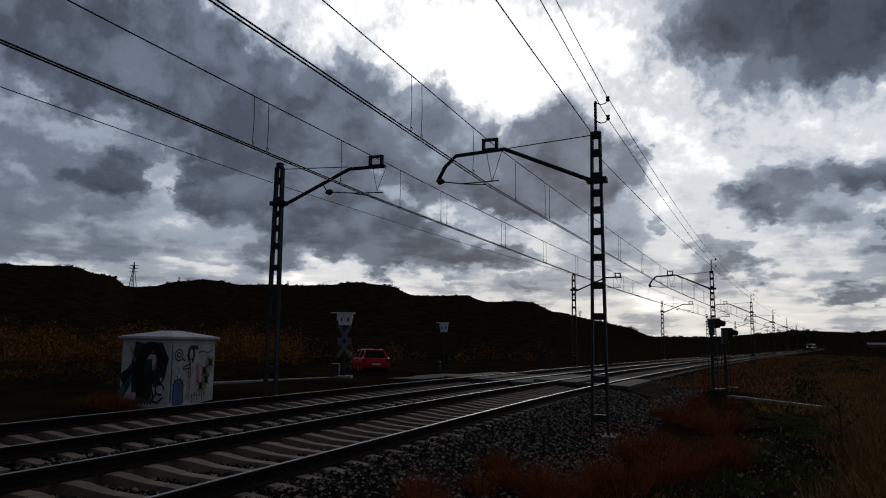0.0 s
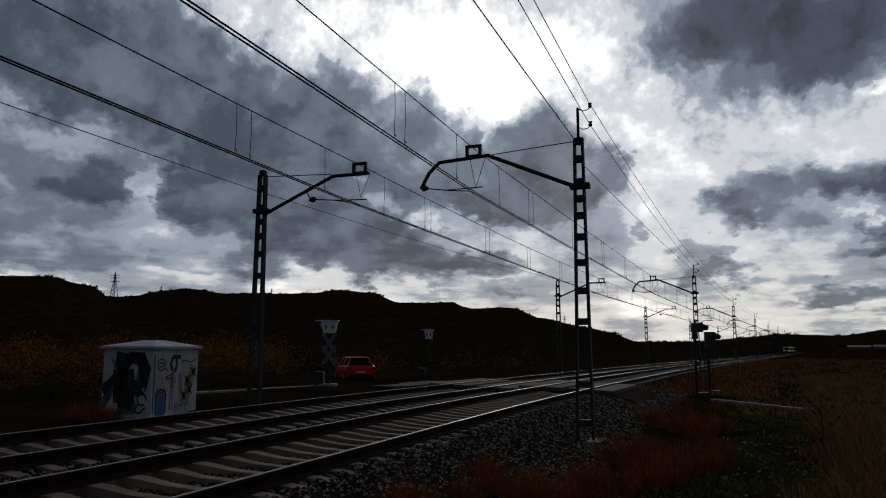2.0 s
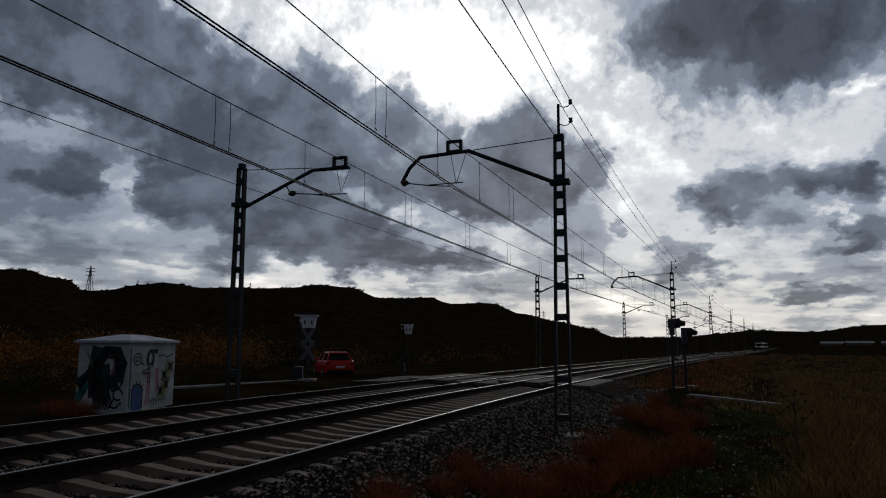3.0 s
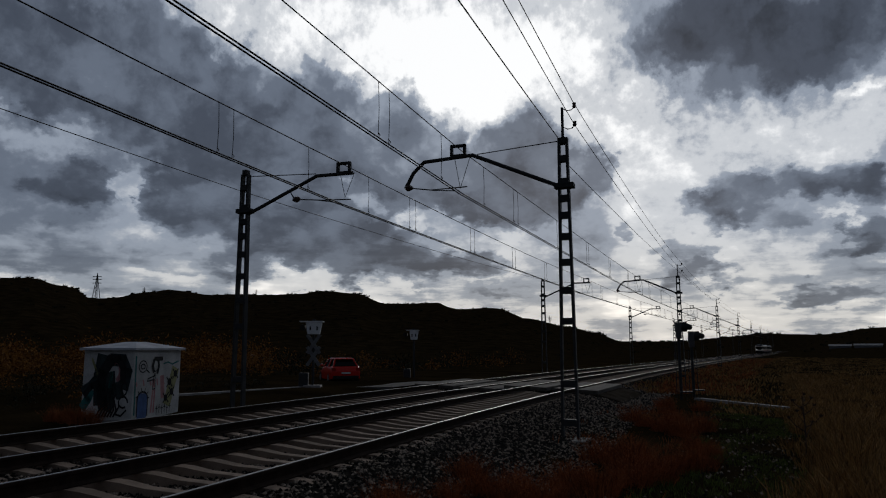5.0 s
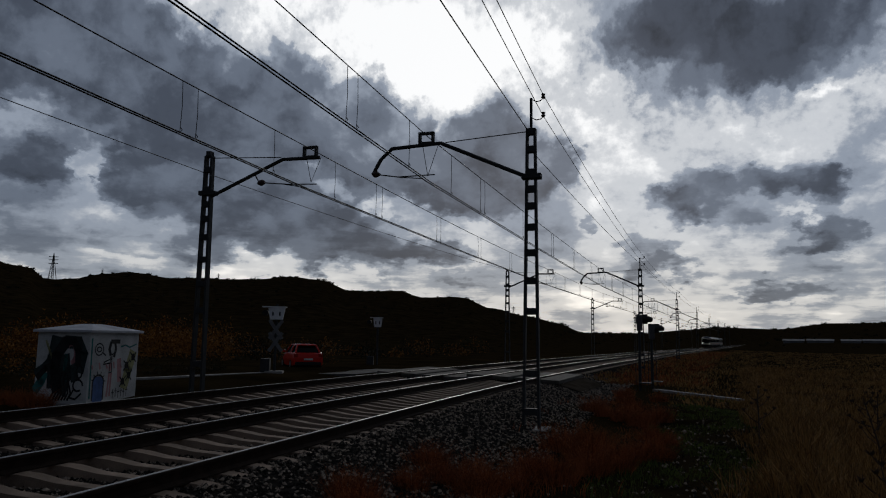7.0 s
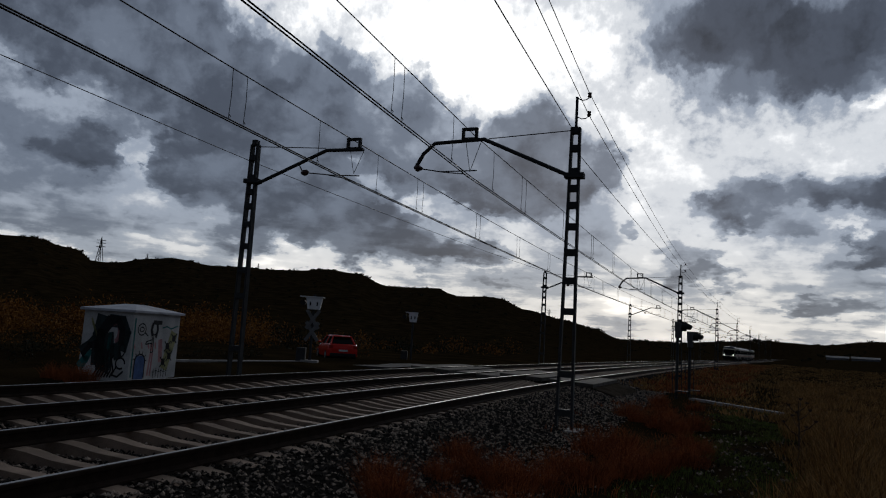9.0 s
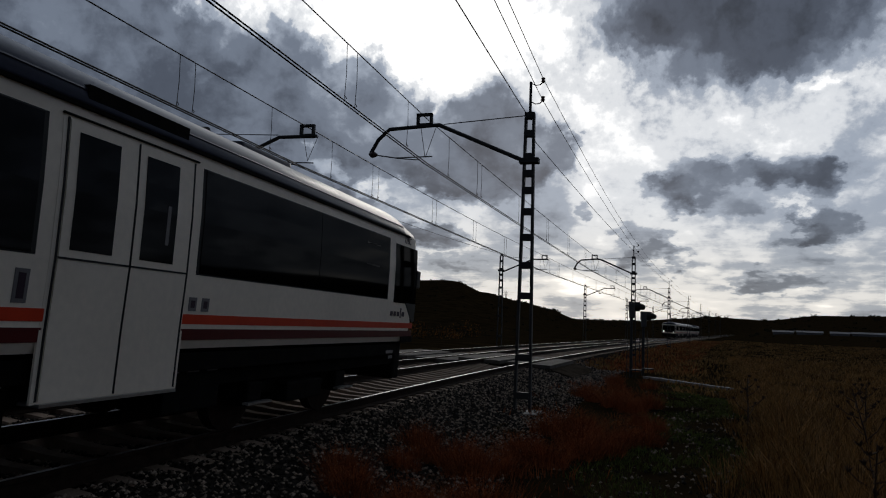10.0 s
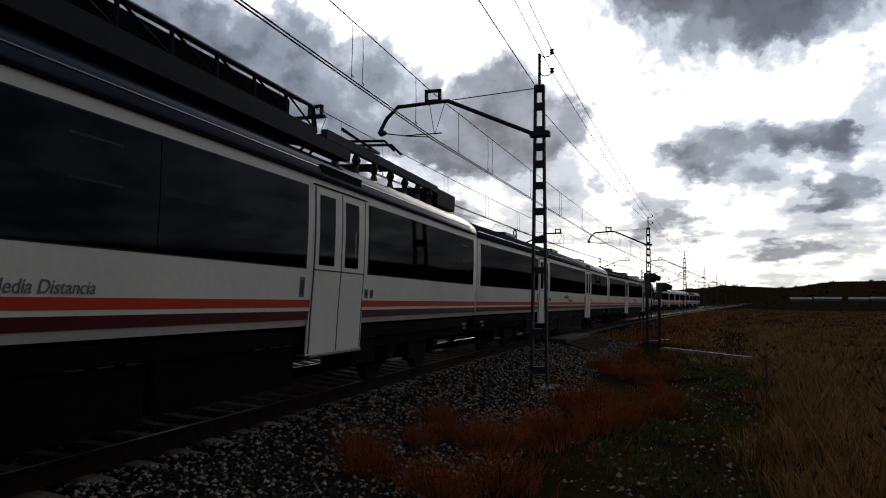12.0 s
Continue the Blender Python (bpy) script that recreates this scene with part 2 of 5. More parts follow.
M = {
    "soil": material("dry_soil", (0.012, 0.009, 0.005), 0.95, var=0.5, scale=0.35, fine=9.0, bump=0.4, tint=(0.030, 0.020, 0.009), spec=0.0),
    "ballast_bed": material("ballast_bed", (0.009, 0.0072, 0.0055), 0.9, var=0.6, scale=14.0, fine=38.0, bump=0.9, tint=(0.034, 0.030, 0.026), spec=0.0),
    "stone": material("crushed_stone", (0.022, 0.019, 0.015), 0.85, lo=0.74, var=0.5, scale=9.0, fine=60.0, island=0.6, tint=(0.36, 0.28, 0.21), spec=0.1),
    "concrete": material("weathered_concrete", (0.215, 0.155, 0.112), 0.9, var=0.35, scale=4.0, fine=70.0, per_object=0.35, bump=0.25),
    "rail_side": material("rusty_rail_steel", (0.022, 0.014, 0.010), 0.85, 0.0, var=0.4, scale=7.0, fine=80.0, spec=0.05),
    "rail_head": material("polished_rail_head", (0.24, 0.23, 0.22), 0.38, 1.0, var=0.08, scale=2.0, fine=40.0, bump=0.02),
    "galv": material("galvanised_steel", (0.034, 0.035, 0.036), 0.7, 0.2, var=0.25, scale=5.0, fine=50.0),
    "wire": material("dull_copper_wire", (0.05, 0.045, 0.04), 0.6, 0.5, var=0.2),
    "porcelain": material("glazed_insulator", (0.06, 0.035, 0.03), 0.25, var=0.2),
    "hut_wall": material("whitewashed_render", (0.46, 0.45, 0.425), 0.9, var=0.3, scale=2.0, fine=25.0),
    "hut_roof": material("cement_roof", (0.42, 0.42, 0.44), 0.7, var=0.2, scale=2.5, fine=30.0),
    "hill": material("scrub_hillside", (0.030, 0.030, 0.018), 1.0, var=0.6, scale=0.02, fine=0.3, bump=0.0, tint=(0.060, 0.042, 0.022), spec=0.0),
}


# ---------------------------------------------------------------- mesh helpers
def mesh_of(name, verts, faces, mat=None, smooth=False):
    me = bpy.data.meshes.new(name)
    me.from_pydata([tuple(v) for v in verts], [], faces)
    if mat:
        me.materials.append(mat)
    if smooth:
        me.polygons.foreach_set("use_smooth", [True] * len(me.polygons))
    me.update()
    return me


class Soup:
    """Gathers the faces of one part."""

    def __init__(self):
        self.v, self.f = [], []

    def add(self, verts, faces):
        n = len(self.v)
        self.v += [tuple(p) for p in verts]
        self.f += [tuple(i + n for i in f) for f in faces]
        return self

    def box(self, a, b, m=None):
        (x0, y0, z0), (x1, y1, z1) = a, b
        vs = [(x0, y0, z0), (x1, y0, z0), (x1, y1, z0), (x0, y1, z0), (x0, y0, z1), (x1, y0, z1), (x1, y1, z1), (x0, y1, z1)]
        if m:
            vs = [m @ Vector(p) for p in vs]
        return self.add(vs, [(0, 3, 2, 1), (4, 5, 6, 7), (0, 1, 5, 4), (1, 2, 6, 5), (2, 3, 7, 6), (3, 0, 4, 7)])

    def tube(self, pts, r, n=6, cap=True):
        pts = [Vector(p) for p in pts]
        rings = []
        for i, p in enumerate(pts):
            d = (pts[min(i + 1, len(pts) - 1)] - pts[max(i - 1, 0)]).normalized()
            s = d.cross(Vector((0, 0, 1)) if abs(d.z) < 0.9 else Vector((1, 0, 0))).normalized()
            u = s.cross(d)
            rr = r[i] if isinstance(r, (list, tuple)) else r
            rings.append([p + (s * math.cos(2 * math.pi * k / n) + u * math.sin(2 * math.pi * k / n)) * rr for k in range(n)])
        vs = [q for ring in rings for q in ring]
        fs = [(i * n + k, i * n + (k + 1) % n, (i + 1) * n + (k + 1) % n, (i + 1) * n + k) for i in range(len(pts) - 1) for k in range(n)]
        if cap:
            fs += [tuple(reversed(range(n))), tuple((len(pts) - 1) * n + k for k in range(n))]
        return self.add(vs, fs)

    def sweep(self, profile, frames, closed=True):
        """profile: (across, up) pairs; frames: matrices along the way."""
        n = len(profile)
        vs = [m @ Vector((a, 0, u)) for m in frames for a, u in profile]
        k = n if closed else n - 1
        fs = [(i * n + j, i * n + (j + 1) % n, (i + 1) * n + (j + 1) % n, (i + 1) * n + j) for i in range(len(frames) - 1) for j in range(k)]
        if closed:
            fs += [tuple(range(n)), tuple(reversed([(len(frames) - 1) * n + j for j in range(n)]))]
        return self.add(vs, fs)


def part(name, soup, mat, parent=None, label="", at=None, bevel=0.0, smooth=False):
    me = mesh_of(name, soup.v, soup.f, mat, smooth)
    bm = bmesh.new()
    bm.from_mesh(me)
    bmesh.ops.recalc_face_normals(bm, faces=bm.faces)
    if bevel:
        bmesh.ops.bevel(bm, geom=bm.edges[:], offset=bevel, segments=2, affect="EDGES", profile=0.6, clamp_overlap=True)
    bm.to_mesh(me)
    bm.free()
    ob = new(name, me)
    ob.parent = parent
    if at is not None:
        ob.matrix_basis = at
    if label:
        ob["label"] = label
    return ob


def thing(name, label, category, at=None, group="", kind=""):
    ob = new(name)
    ob.empty_display_size = 0.2
    if at is not None:
        ob.matrix_basis = at
    return tagged(ob, label, category, group, kind)


# ---------------------------------------------------------------- the line of the track
KNOTS = [(-400, 47.0), (-200, 23.0), (-120, 13.2), (-60, 6.2), (-20, 1.98), (0, 0.0), (20, -1.887), (40, -2.80), (60, -3.164), (100, -3.07), (140, -2.1), (180, -1.0), (240, 0.8), (320, 3.3), (460, 7.2), (700, 13.5), (1200, 26.0)]


def line_x(y):
    """x of the near right rail at y."""
    i = max(0, min(len(KNOTS) - 2, next((k for k in range(len(KNOTS) - 1) if y < KNOTS[k + 1][0]), len(KNOTS) - 2)))

    def slope(k):
        a, b = max(k - 1, 0), min(k + 1, len(KNOTS) - 1)
        return (KNOTS[b][1] - KNOTS[a][1]) / (KNOTS[b][0] - KNOTS[a][0])
    (y0, x0), (y1, x1) = KNOTS[i], KNOTS[i + 1]
    h = y1 - y0
    t = (y - y0) / h
    return (2 * t**3 - 3 * t * t + 1) * x0 + (t**3 - 2 * t * t + t) * h * slope(i) + (3 * t * t - 2 * t**3) * x1 + (t**3 - t * t) * h * slope(i + 1)


def line_z(y):
    """Height of the low rails' heads at y."""
    return -0.44 * (1 - math.exp(-y / 100)) if y > 0 else -0.0044 * y


def on_line(y, off=0.0, up=0.0, cant=0.0):
    """A frame on the line: x across to the right, y along, z up."""
    d = (line_x(y + 0.5) - line_x(y - 0.5))
    t = Vector((d, 1, 0)).normalized()
    n = Vector((t.y, -t.x, 0))
    p = Vector((line_x(y), y, line_z(y) + up)) + n * off
    m = Matrix(((n.x, t.x, 0, p.x), (n.y, t.y, 0, p.y), (0, 0, 1, p.z), (0, 0, 0, 1)))
    return m @ pose(0, 0, 0, 0, cant, 0)


GAUGE, CANT = 1.74, 2.4
NEAR, FAR = -0.87, -4.68
CANT_UP = 0.038


def steps(a, b):
    out, y = [], a
    while y < b:
        out.append(y)
        y += 1.0 if -5 < y < 40 else 3.0 if -40 < y < 120 else 10.0 if -120 < y < 300 else 40.0
    return out + [b]


# ---------------------------------------------------------------- ground and hills
RIDGE = [(-60, 1.6), (-20, 1.9), (-6.7, 1.42), (-2.6, 0.98), (1.0, 1.11), (3.3, 0.88), (6.9, 0.58), (11.3, 0.6), (12.8, 1.23), (15.4, 1.78), (18.5, 2.39), (20.8, 3.22), (24.4, 3.15), (25.3, 3.6), (29.9, 3.56), (32.1, 4.37), (34.4, 4.48), (36.6, 4.24), (40.9, 4.13), (43.4, 4.09), (45.5, 4.38), (48.2, 4.1), (50.1, 3.72), (51.6, 3.6), (52.7, 4.29), (53.8, 4.41), (55.2, 4.87), (57.2, 4.74), (62, 4.9), (80, 5.0), (120, 3.0)]


def ridge(az):
    for (a0, e0), (a1, e1) in zip(RIDGE, RIDGE[1:]):
        if a0 <= az <= a1:
            t = (az - a0) / (a1 - a0)
            return e0 + (e1 - e0) * (3 * t * t - 2 * t**3)
    return 1.6


def smooth01(t):
    t = max(0.0, min(1.0, t))
    return t * t * (3 - 2 * t)


def ground_z(x, y):
    r = math.hypot(x - 4.8, y)
    off = x - line_x(max(-400, min(y, 1200)))
    flat = -0.62 - 0.25 * smooth01((off - 4) / 14) + 0.05 * noise.noise((x * 0.4, y * 0.4, 0)) + 0.03 * noise.noise((x * 1.7, y * 1.7, 3))
    if off < -6:
        flat = -0.45 + 0.3 * smooth01((-off - 6) / 4) * smooth01((y - 12) / 6) + 0.04 * noise.noise((x * 0.4, y * 0.4, 0))
    if r < 110:
        return flat
    az = math.degrees(math.atan2(-(x - 4.8), y))
    far = 330 + 900 * smooth01((18 - az) / 14)
    start = far * 0.35
    top = far * math.tan(radians(ridge(az))) + 1.3
    rough = noise.noise((az * 0.35, r * 0.004, 5)) * 0.03 + noise.noise((az * 1.6, r * 0.02, 9)) * 0.012
    rise = smooth01((r - start) / (far - start))
    h = flat + (top - flat) * rise * (1 + rough * rise)
    if r > far:
        h *= 1 - 0.5 * smooth01((r - far) / 1500)
    keep = smooth01((abs(off + 2.8) - 8) / 30)
    return flat + (h - flat) * keep if r < 1000 else h


def build_ground():
    rs = [0.0] + [0.8 * 1.09**k for k in range(101)]
    az = [math.radians(-180 + 360 * k / 480) for k in range(480)]
    vs, fs = [], []
    for r in rs:
        for a in az:
            x, y = 4.8 - r * math.sin(a), r * math.cos(a)
            vs.append((x, y, ground_z(x, y)))
    n = len(az)
    for i in range(1, len(rs) - 1):
        for k in range(n):
            fs.append((i * n + k, i * n + (k + 1) % n, (i + 1) * n + (k + 1) % n, (i + 1) * n + k))
    fs += [(n + k, k, (k + 1) % n + n) for k in range(n)]
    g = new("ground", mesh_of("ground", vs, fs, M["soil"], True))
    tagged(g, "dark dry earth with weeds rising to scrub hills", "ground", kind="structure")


build_ground()


def ballast_profile():
    return [(-9.4, -1.2), (-7.6, -0.42), (-6.6, -0.22), (-2.8, -0.235), (0.05, -0.235), (0.28, -0.20), (0.6, -0.215), (1.0, -0.30), (2.9, -0.75), (3.4, -1.3)]


def build_ballast():
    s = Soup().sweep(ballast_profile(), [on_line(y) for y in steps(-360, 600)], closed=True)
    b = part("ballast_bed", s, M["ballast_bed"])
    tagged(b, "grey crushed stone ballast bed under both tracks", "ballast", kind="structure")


build_ballast()

RAIL = [(-0.07, -0.172), (0.07, -0.172), (0.07, -0.155), (0.012, -0.13), (0.010, -0.05), (0.036, -0.036), (0.036, -0.006), (0.028, 0.0), (-0.028, 0.0), (-0.036, -0.006), (-0.036, -0.036), (-0.010, -0.05), (-0.012, -0.13), (-0.07, -0.155)]
HEAD = [(-0.02, -0.002), (0.02, -0.002), (0.02, 0.0025), (-0.02, 0.0025)]


SLEEPER_0, SLEEPER_GAP = -6.066, 0.562


def sleeper_mesh():
    s = Soup()
    cuts = [(-1.3, 0.125, -0.19), (-1.05, 0.125, -0.172), (-0.6, 0.12, -0.172), (-0.25, 0.10, -0.205), (0.25, 0.10, -0.205), (0.6, 0.12, -0.172), (1.05, 0.125, -0.172), (1.3, 0.125, -0.19)]
    vs = []
    for x, w, z in cuts:
        vs += [(x, -w, -0.36), (x, -w * 0.8, z), (x, w * 0.8, z), (x, w, -0.36)]
    fs = [(i * 4 + k, i * 4 + k + 1, i * 4 + 5 + k, i * 4 + 4 + k) for i in range(len(cuts) - 1) for k in range(3)] + [(0, 3, 2, 1), (28, 29, 30, 31)]
    s.add(vs, fs)
    return s


def build_track(name, centre, label):
    t = thing(name, label, "railway track", kind="structure")
    for side in (-1, 1):
        off, up = side * GAUGE / 2, 0.0
        ms = [on_line(y, centre, CANT_UP, CANT) @ pose(off, 0, 0) for y in steps(-360, 700)]
        rail = part("rail", Soup().sweep(RAIL, ms), M["rail_side"], t, "steel rail with rusty sides")
        part("rail_head", Soup().sweep(HEAD, ms), M["rail_head"], rail, "shiny worn running surface")
    s = sleeper_mesh()
    me = mesh_of("sleeper", s.v, s.f, M["concrete"])
    far = Soup()
    k = 0
    y = SLEEPER_0
    while y < 330:
        if not 26.4 < y < 32.2:
            m = on_line(y, centre, CANT_UP, CANT)
            if k < 150:
                ob = new("sleeper", me)
                ob.parent, ob.matrix_basis = t, m
                k += 1
            else:
                far.add([m @ Vector(v) for v in s.v], s.f)
        y += SLEEPER_GAP
    ob = new("far_sleepers", mesh_of("far_sleepers", far.v, far.f, M["concrete"]))
    ob.parent = t
    tagged(ob, "row of concrete sleepers far along the line", kind="stuff")
    return t


build_track("track_near", NEAR, "curving railway track on concrete sleepers, nearer the path")
build_track("track_far", FAR, "curving railway track on concrete sleepers, beside the hut")

MORE = {
    "panel": material("crossing_panel_rubber", (0.075, 0.065, 0.055), 0.9, var=0.4, scale=3.0, fine=50.0, per_object=0.3),
    "asphalt": material("old_asphalt", (0.040, 0.038, 0.036), 0.9, var=0.35, scale=1.2, fine=45.0, bump=0.4),
    "gravel": material("trodden_brown_gravel", (0.045, 0.036, 0.027), 0.95, var=0.5, scale=2.0, fine=30.0, bump=0.5, spec=0.0),
    "kerb": material("pale_kerb_concrete", (0.22, 0.205, 0.19), 0.85, var=0.3, scale=2.0, fine=30.0),
    "train_white": material("dusty_white_train_paint", (0.80, 0.71, 0.585), 0.45, var=0.10, scale=0.7, fine=14.0, bump=0.01),
    "train_roof": material("sooty_navy_roof", (0.022, 0.025, 0.040), 0.3, 0.1, var=0.35, scale=0.8, fine=12.0, bump=0.03),
    "train_red": material("orange_red_stripe_paint", (0.60, 0.045, 0.013), 0.35, var=0.08, bump=0.0),
    "train_maroon": material("dark_maroon_stripe_paint", (0.085, 0.008, 0.009), 0.35, var=0.1, bump=0.0),
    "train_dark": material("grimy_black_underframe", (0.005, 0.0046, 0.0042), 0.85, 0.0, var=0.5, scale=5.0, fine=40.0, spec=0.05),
    "train_glass": material("tinted_window_glass", (0.005, 0.005, 0.006), 0.05, var=0.1, bump=0.0, spec=0.10),
    "train_mark": material("dark_violet_lettering", (0.035, 0.018, 0.030), 0.5, var=0.1, bump=0.0),
    "train_grey": material("grey_lettering", (0.16, 0.15, 0.15), 0.5, var=0.1, bump=0.0),
    "seal": material("black_rubber_seal", (0.012, 0.012, 0.012), 0.6, var=0.2, bump=0.0),
    "steel": material("worn_bright_steel", (0.45, 0.45, 0.44), 0.35, 0.9, var=0.2, scale=8.0),
    "roof_gear": material("black_roof_equipment", (0.012, 0.012, 0.014), 0.7, 0.1, var=0.35, scale=3.0),
    "headlight": material("lit_headlight", (0.9, 0.9, 0.85), 0.2, var=0.0, bump=0.0, emit=((1.0, 0.96, 0.86), 4.0)),
    "lamp_off": material("unlit_lamp_glass", (0.20, 0.20, 0.20), 0.15, var=0.0, bump=0.0),
    "car_red": material("glossy_red_car_paint", (0.50, 0.018, 0.012), 0.22, var=0.06, bump=0.0),
    "tyre": material("tyre_rubber", (0.015, 0.015, 0.015), 0.85, var=0.2),
    "rim": material("alloy_rim", (0.35, 0.35, 0.36), 0.35, 0.8, var=0.1),
    "tail": material("red_tail_lamp", (0.30, 0.010, 0.008), 0.15, var=0.05, bump=0.0),
    "plate": material("pale_number_plate", (0.55, 0.55, 0.52), 0.4, var=0.05, bump=0.0),
    "signal_box": material("dull_grey_signal_case", (0.66, 0.66, 0.66), 0.6, 0.0, var=0.2, scale=4.0),
    "signal_dark": material("soot_grey_signal_case", (0.07, 0.07, 0.072), 0.6, var=0.35, scale=3.0),
    "signal_black": material("black_signal_hood", (0.018, 0.018, 0.018), 0.7, var=0.3),
    "cross_white": material("weathered_sign_back", (0.13, 0.13, 0.13), 0.7, var=0.25),
    "weed": material("russet_dry_weed", (0.17, 0.041, 0.012), 0.9, var=0.5, scale=2.0, fine=20.0, island=0.7, tint=(0.42, 0.125, 0.040), bump=0.0, spec=0.1),
    "straw": material("dry_straw_grass", (0.165, 0.086, 0.024), 0.85, var=0.45, scale=0.6, fine=9.0, island=0.8, tint=(0.40, 0.215, 0.07), bump=0.0, spec=0.15),
    "grass": material("low_green_grass", (0.085, 0.12, 0.022), 0.85, var=0.4, scale=1.5, fine=12.0, island=0.6, tint=(0.15, 0.185, 0.04), bump=0.0, spec=0.15),
    "autumn": material("autumn_scrub_leaves", (0.19, 0.068, 0.012), 0.9, var=0.5, scale=0.3, fine=4.0, island=0.7, tint=(0.30, 0.12, 0.022), bump=0.0, spec=0.1),
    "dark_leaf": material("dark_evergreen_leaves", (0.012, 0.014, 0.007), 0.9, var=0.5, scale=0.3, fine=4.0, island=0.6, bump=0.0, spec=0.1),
    "twig": material("grey_brown_twig", (0.06, 0.04, 0.028), 0.9, var=0.3, bump=0.0),
    "paint_black": material("black_spray_paint", (0.012, 0.012, 0.013), 0.6, var=0.3, bump=0.0),
    "paint_blue": material("blue_spray_paint", (0.05, 0.10, 0.24), 0.6, var=0.3, bump=0.0),
    "paint_teal": material("teal_spray_paint", (0.02, 0.13, 0.12), 0.6, var=0.4, bump=0.0),
    "paint_murk": material("murky_teal_black_paint", (0.020, 0.032, 0.032), 0.6, var=0.6, scale=4.0, fine=18.0, bump=0.0),
    "paint_pink": material("pink_spray_paint", (0.42, 0.20, 0.20), 0.6, var=0.3, bump=0.0),
    "paint_olive": material("olive_spray_paint", (0.28, 0.27, 0.12), 0.6, var=0.3, bump=0.0),
    "glasshouse": material("pale_sheet_roof", (0.13, 0.13, 0.135), 0.7, var=0.25, scale=0.2, fine=2.0, bump=0.0),
}
M.update(MORE)


def dark_glass(m, gloss):
    """Tinted glass: black inside with a thin even mirror on it."""
    nt = m.node_tree
    out = next(n for n in nt.nodes if n.type == "OUTPUT_MATERIAL")
    base, shine, mix = (nt.nodes.new(k) for k in ("ShaderNodeBsdfDiffuse", "ShaderNodeBsdfGlossy", "ShaderNodeMixShader"))
    base.inputs[0].default_value = (0.002, 0.002, 0.0024, 1)
    shine.inputs[0].default_value, shine.inputs["Roughness"].default_value = (0.9, 0.92, 0.95, 1), 0.04
    mix.inputs[0].default_value = gloss
    nt.links.new(base.outputs[0], mix.inputs[1]), nt.links.new(shine.outputs[0], mix.inputs[2])
    nt.links.new(mix.outputs[0], out.inputs[0])


dark_glass(M["train_glass"], 0.014)


# ---------------------------------------------------------------- level crossing and road
def build_crossing():
    road = thing("level_crossing", "worn grey panels and asphalt crossing both tracks", "level crossing", kind="structure")
    for centre in (NEAR, FAR):
        for across, width in ((-0.45, 0.62), (0.0, 0.0), (0.45, 0.62), (-1.42, 0.78), (1.42, 0.78)):
            for k in range(5):
                if not width:
                    continue
                m = on_line(26.6 + k * 1.15 + 0.5, centre, CANT_UP - 0.02, CANT)
                part("crossing_panel", Soup().box((across - width / 2, -0.55, -0.14), (across + width / 2, 0.55, 0.0)), M["panel"], road, at=m, bevel=0.012)
    ribs = []
    for off in (0.95, 1.6, 2.4, 3.4, 4.8, 7):
        z = -0.08 - 0.72 * smooth01((off - 0.8) / 2.4) - 0.4 * smooth01((off - 4) / 3)
        ribs.append((off, z))
    vs, fs = [], []
    for off, z in ribs:
        for y in (26.6, 29.3, 32.2):
            p = on_line(y, off) @ Vector((0, 0, 0))
            vs.append((p.x, p.y, z - 0.11 + line_z(29)))
            vs.append((p.x, p.y, -1.6))
    for i in range(len(ribs) - 1):
        for k in range(2):
            a = i * 6 + k * 2
            fs.append((a, a + 2, a + 8, a + 6))
        fs += [(i * 6, i * 6 + 6, i * 6 + 7, i * 6 + 1), (i * 6 + 4, i * 6 + 5, i * 6 + 11, i * 6 + 10)]
    part("road_surface", Soup().add(vs, fs), M["gravel"], road)
    left = Soup()
    vs, fs = [], []
    for i, off in enumerate((-7.45, -8.4, -10, -13, -18, -26, -40)):
        for y in (26.6, 29.3, 32.2):
            p = on_line(y, off) @ Vector((0, 0, 0))
            vs.append((p.x, p.y, -0.06 + line_z(29) - 0.02 * i))
            vs.append((p.x, p.y, -1.2))
    for i in range(6):
        for k in range(2):
            a = i * 6 + k * 2
            fs.append((a, a + 2, a + 8, a + 6))
        fs += [(i * 6, i * 6 + 6, i * 6 + 7, i * 6 + 1), (i * 6 + 4, i * 6 + 5, i * 6 + 11, i * 6 + 10)]
    part("road_surface", left.add(vs, fs), M["asphalt"], road)
    mid = Soup()
    for a, b in ((-2.95, -2.6),):
        mid.box((a, -2.9, -0.16), (b, 2.9, -0.03))
    part("road_strip", mid, M["asphalt"], road, at=on_line(29.3))


build_crossing()


def build_kerb(name, a, b, label, w=0.3, h=0.22):
    a, b = Vector(a), Vector(b)
    d = b - a
    k = thing(name, label, "kerb", Matrix.Translation(a) @ pose(0, 0, 0, 0, 0, math.degrees(math.atan2(d.y, d.x))), kind="structure")
    n = max(1, round(d.length / 1.1))
    step = d.length / n
    for i in range(n):
        part("kerb_stone", Soup().box((i * step + 0.006, -w / 2, -0.4), ((i + 1) * step - 0.006, w / 2, h)), M["kerb"], k, bevel=0.015, at=pose(0, 0, d.z * i / n))


build_kerb("kerb_left", (-13.4, 17.6, -0.14), (-12.9, 24.2, -0.18), "low pale concrete kerb beside the track road", 0.3, 0.06)
build_kerb("kerb_right", (1.78, 29.7, -0.62), (4.95, 26.7, -0.66), "pale concrete road edge beyond the weeds", 0.25, 0.1)


# ---------------------------------------------------------------- catenary masts
BATTENS = (6.28, 5.85, 5.3, 4.9, 4.5, 4.0, 3.4, 2.75, 2.05, 0.65, -0.2)


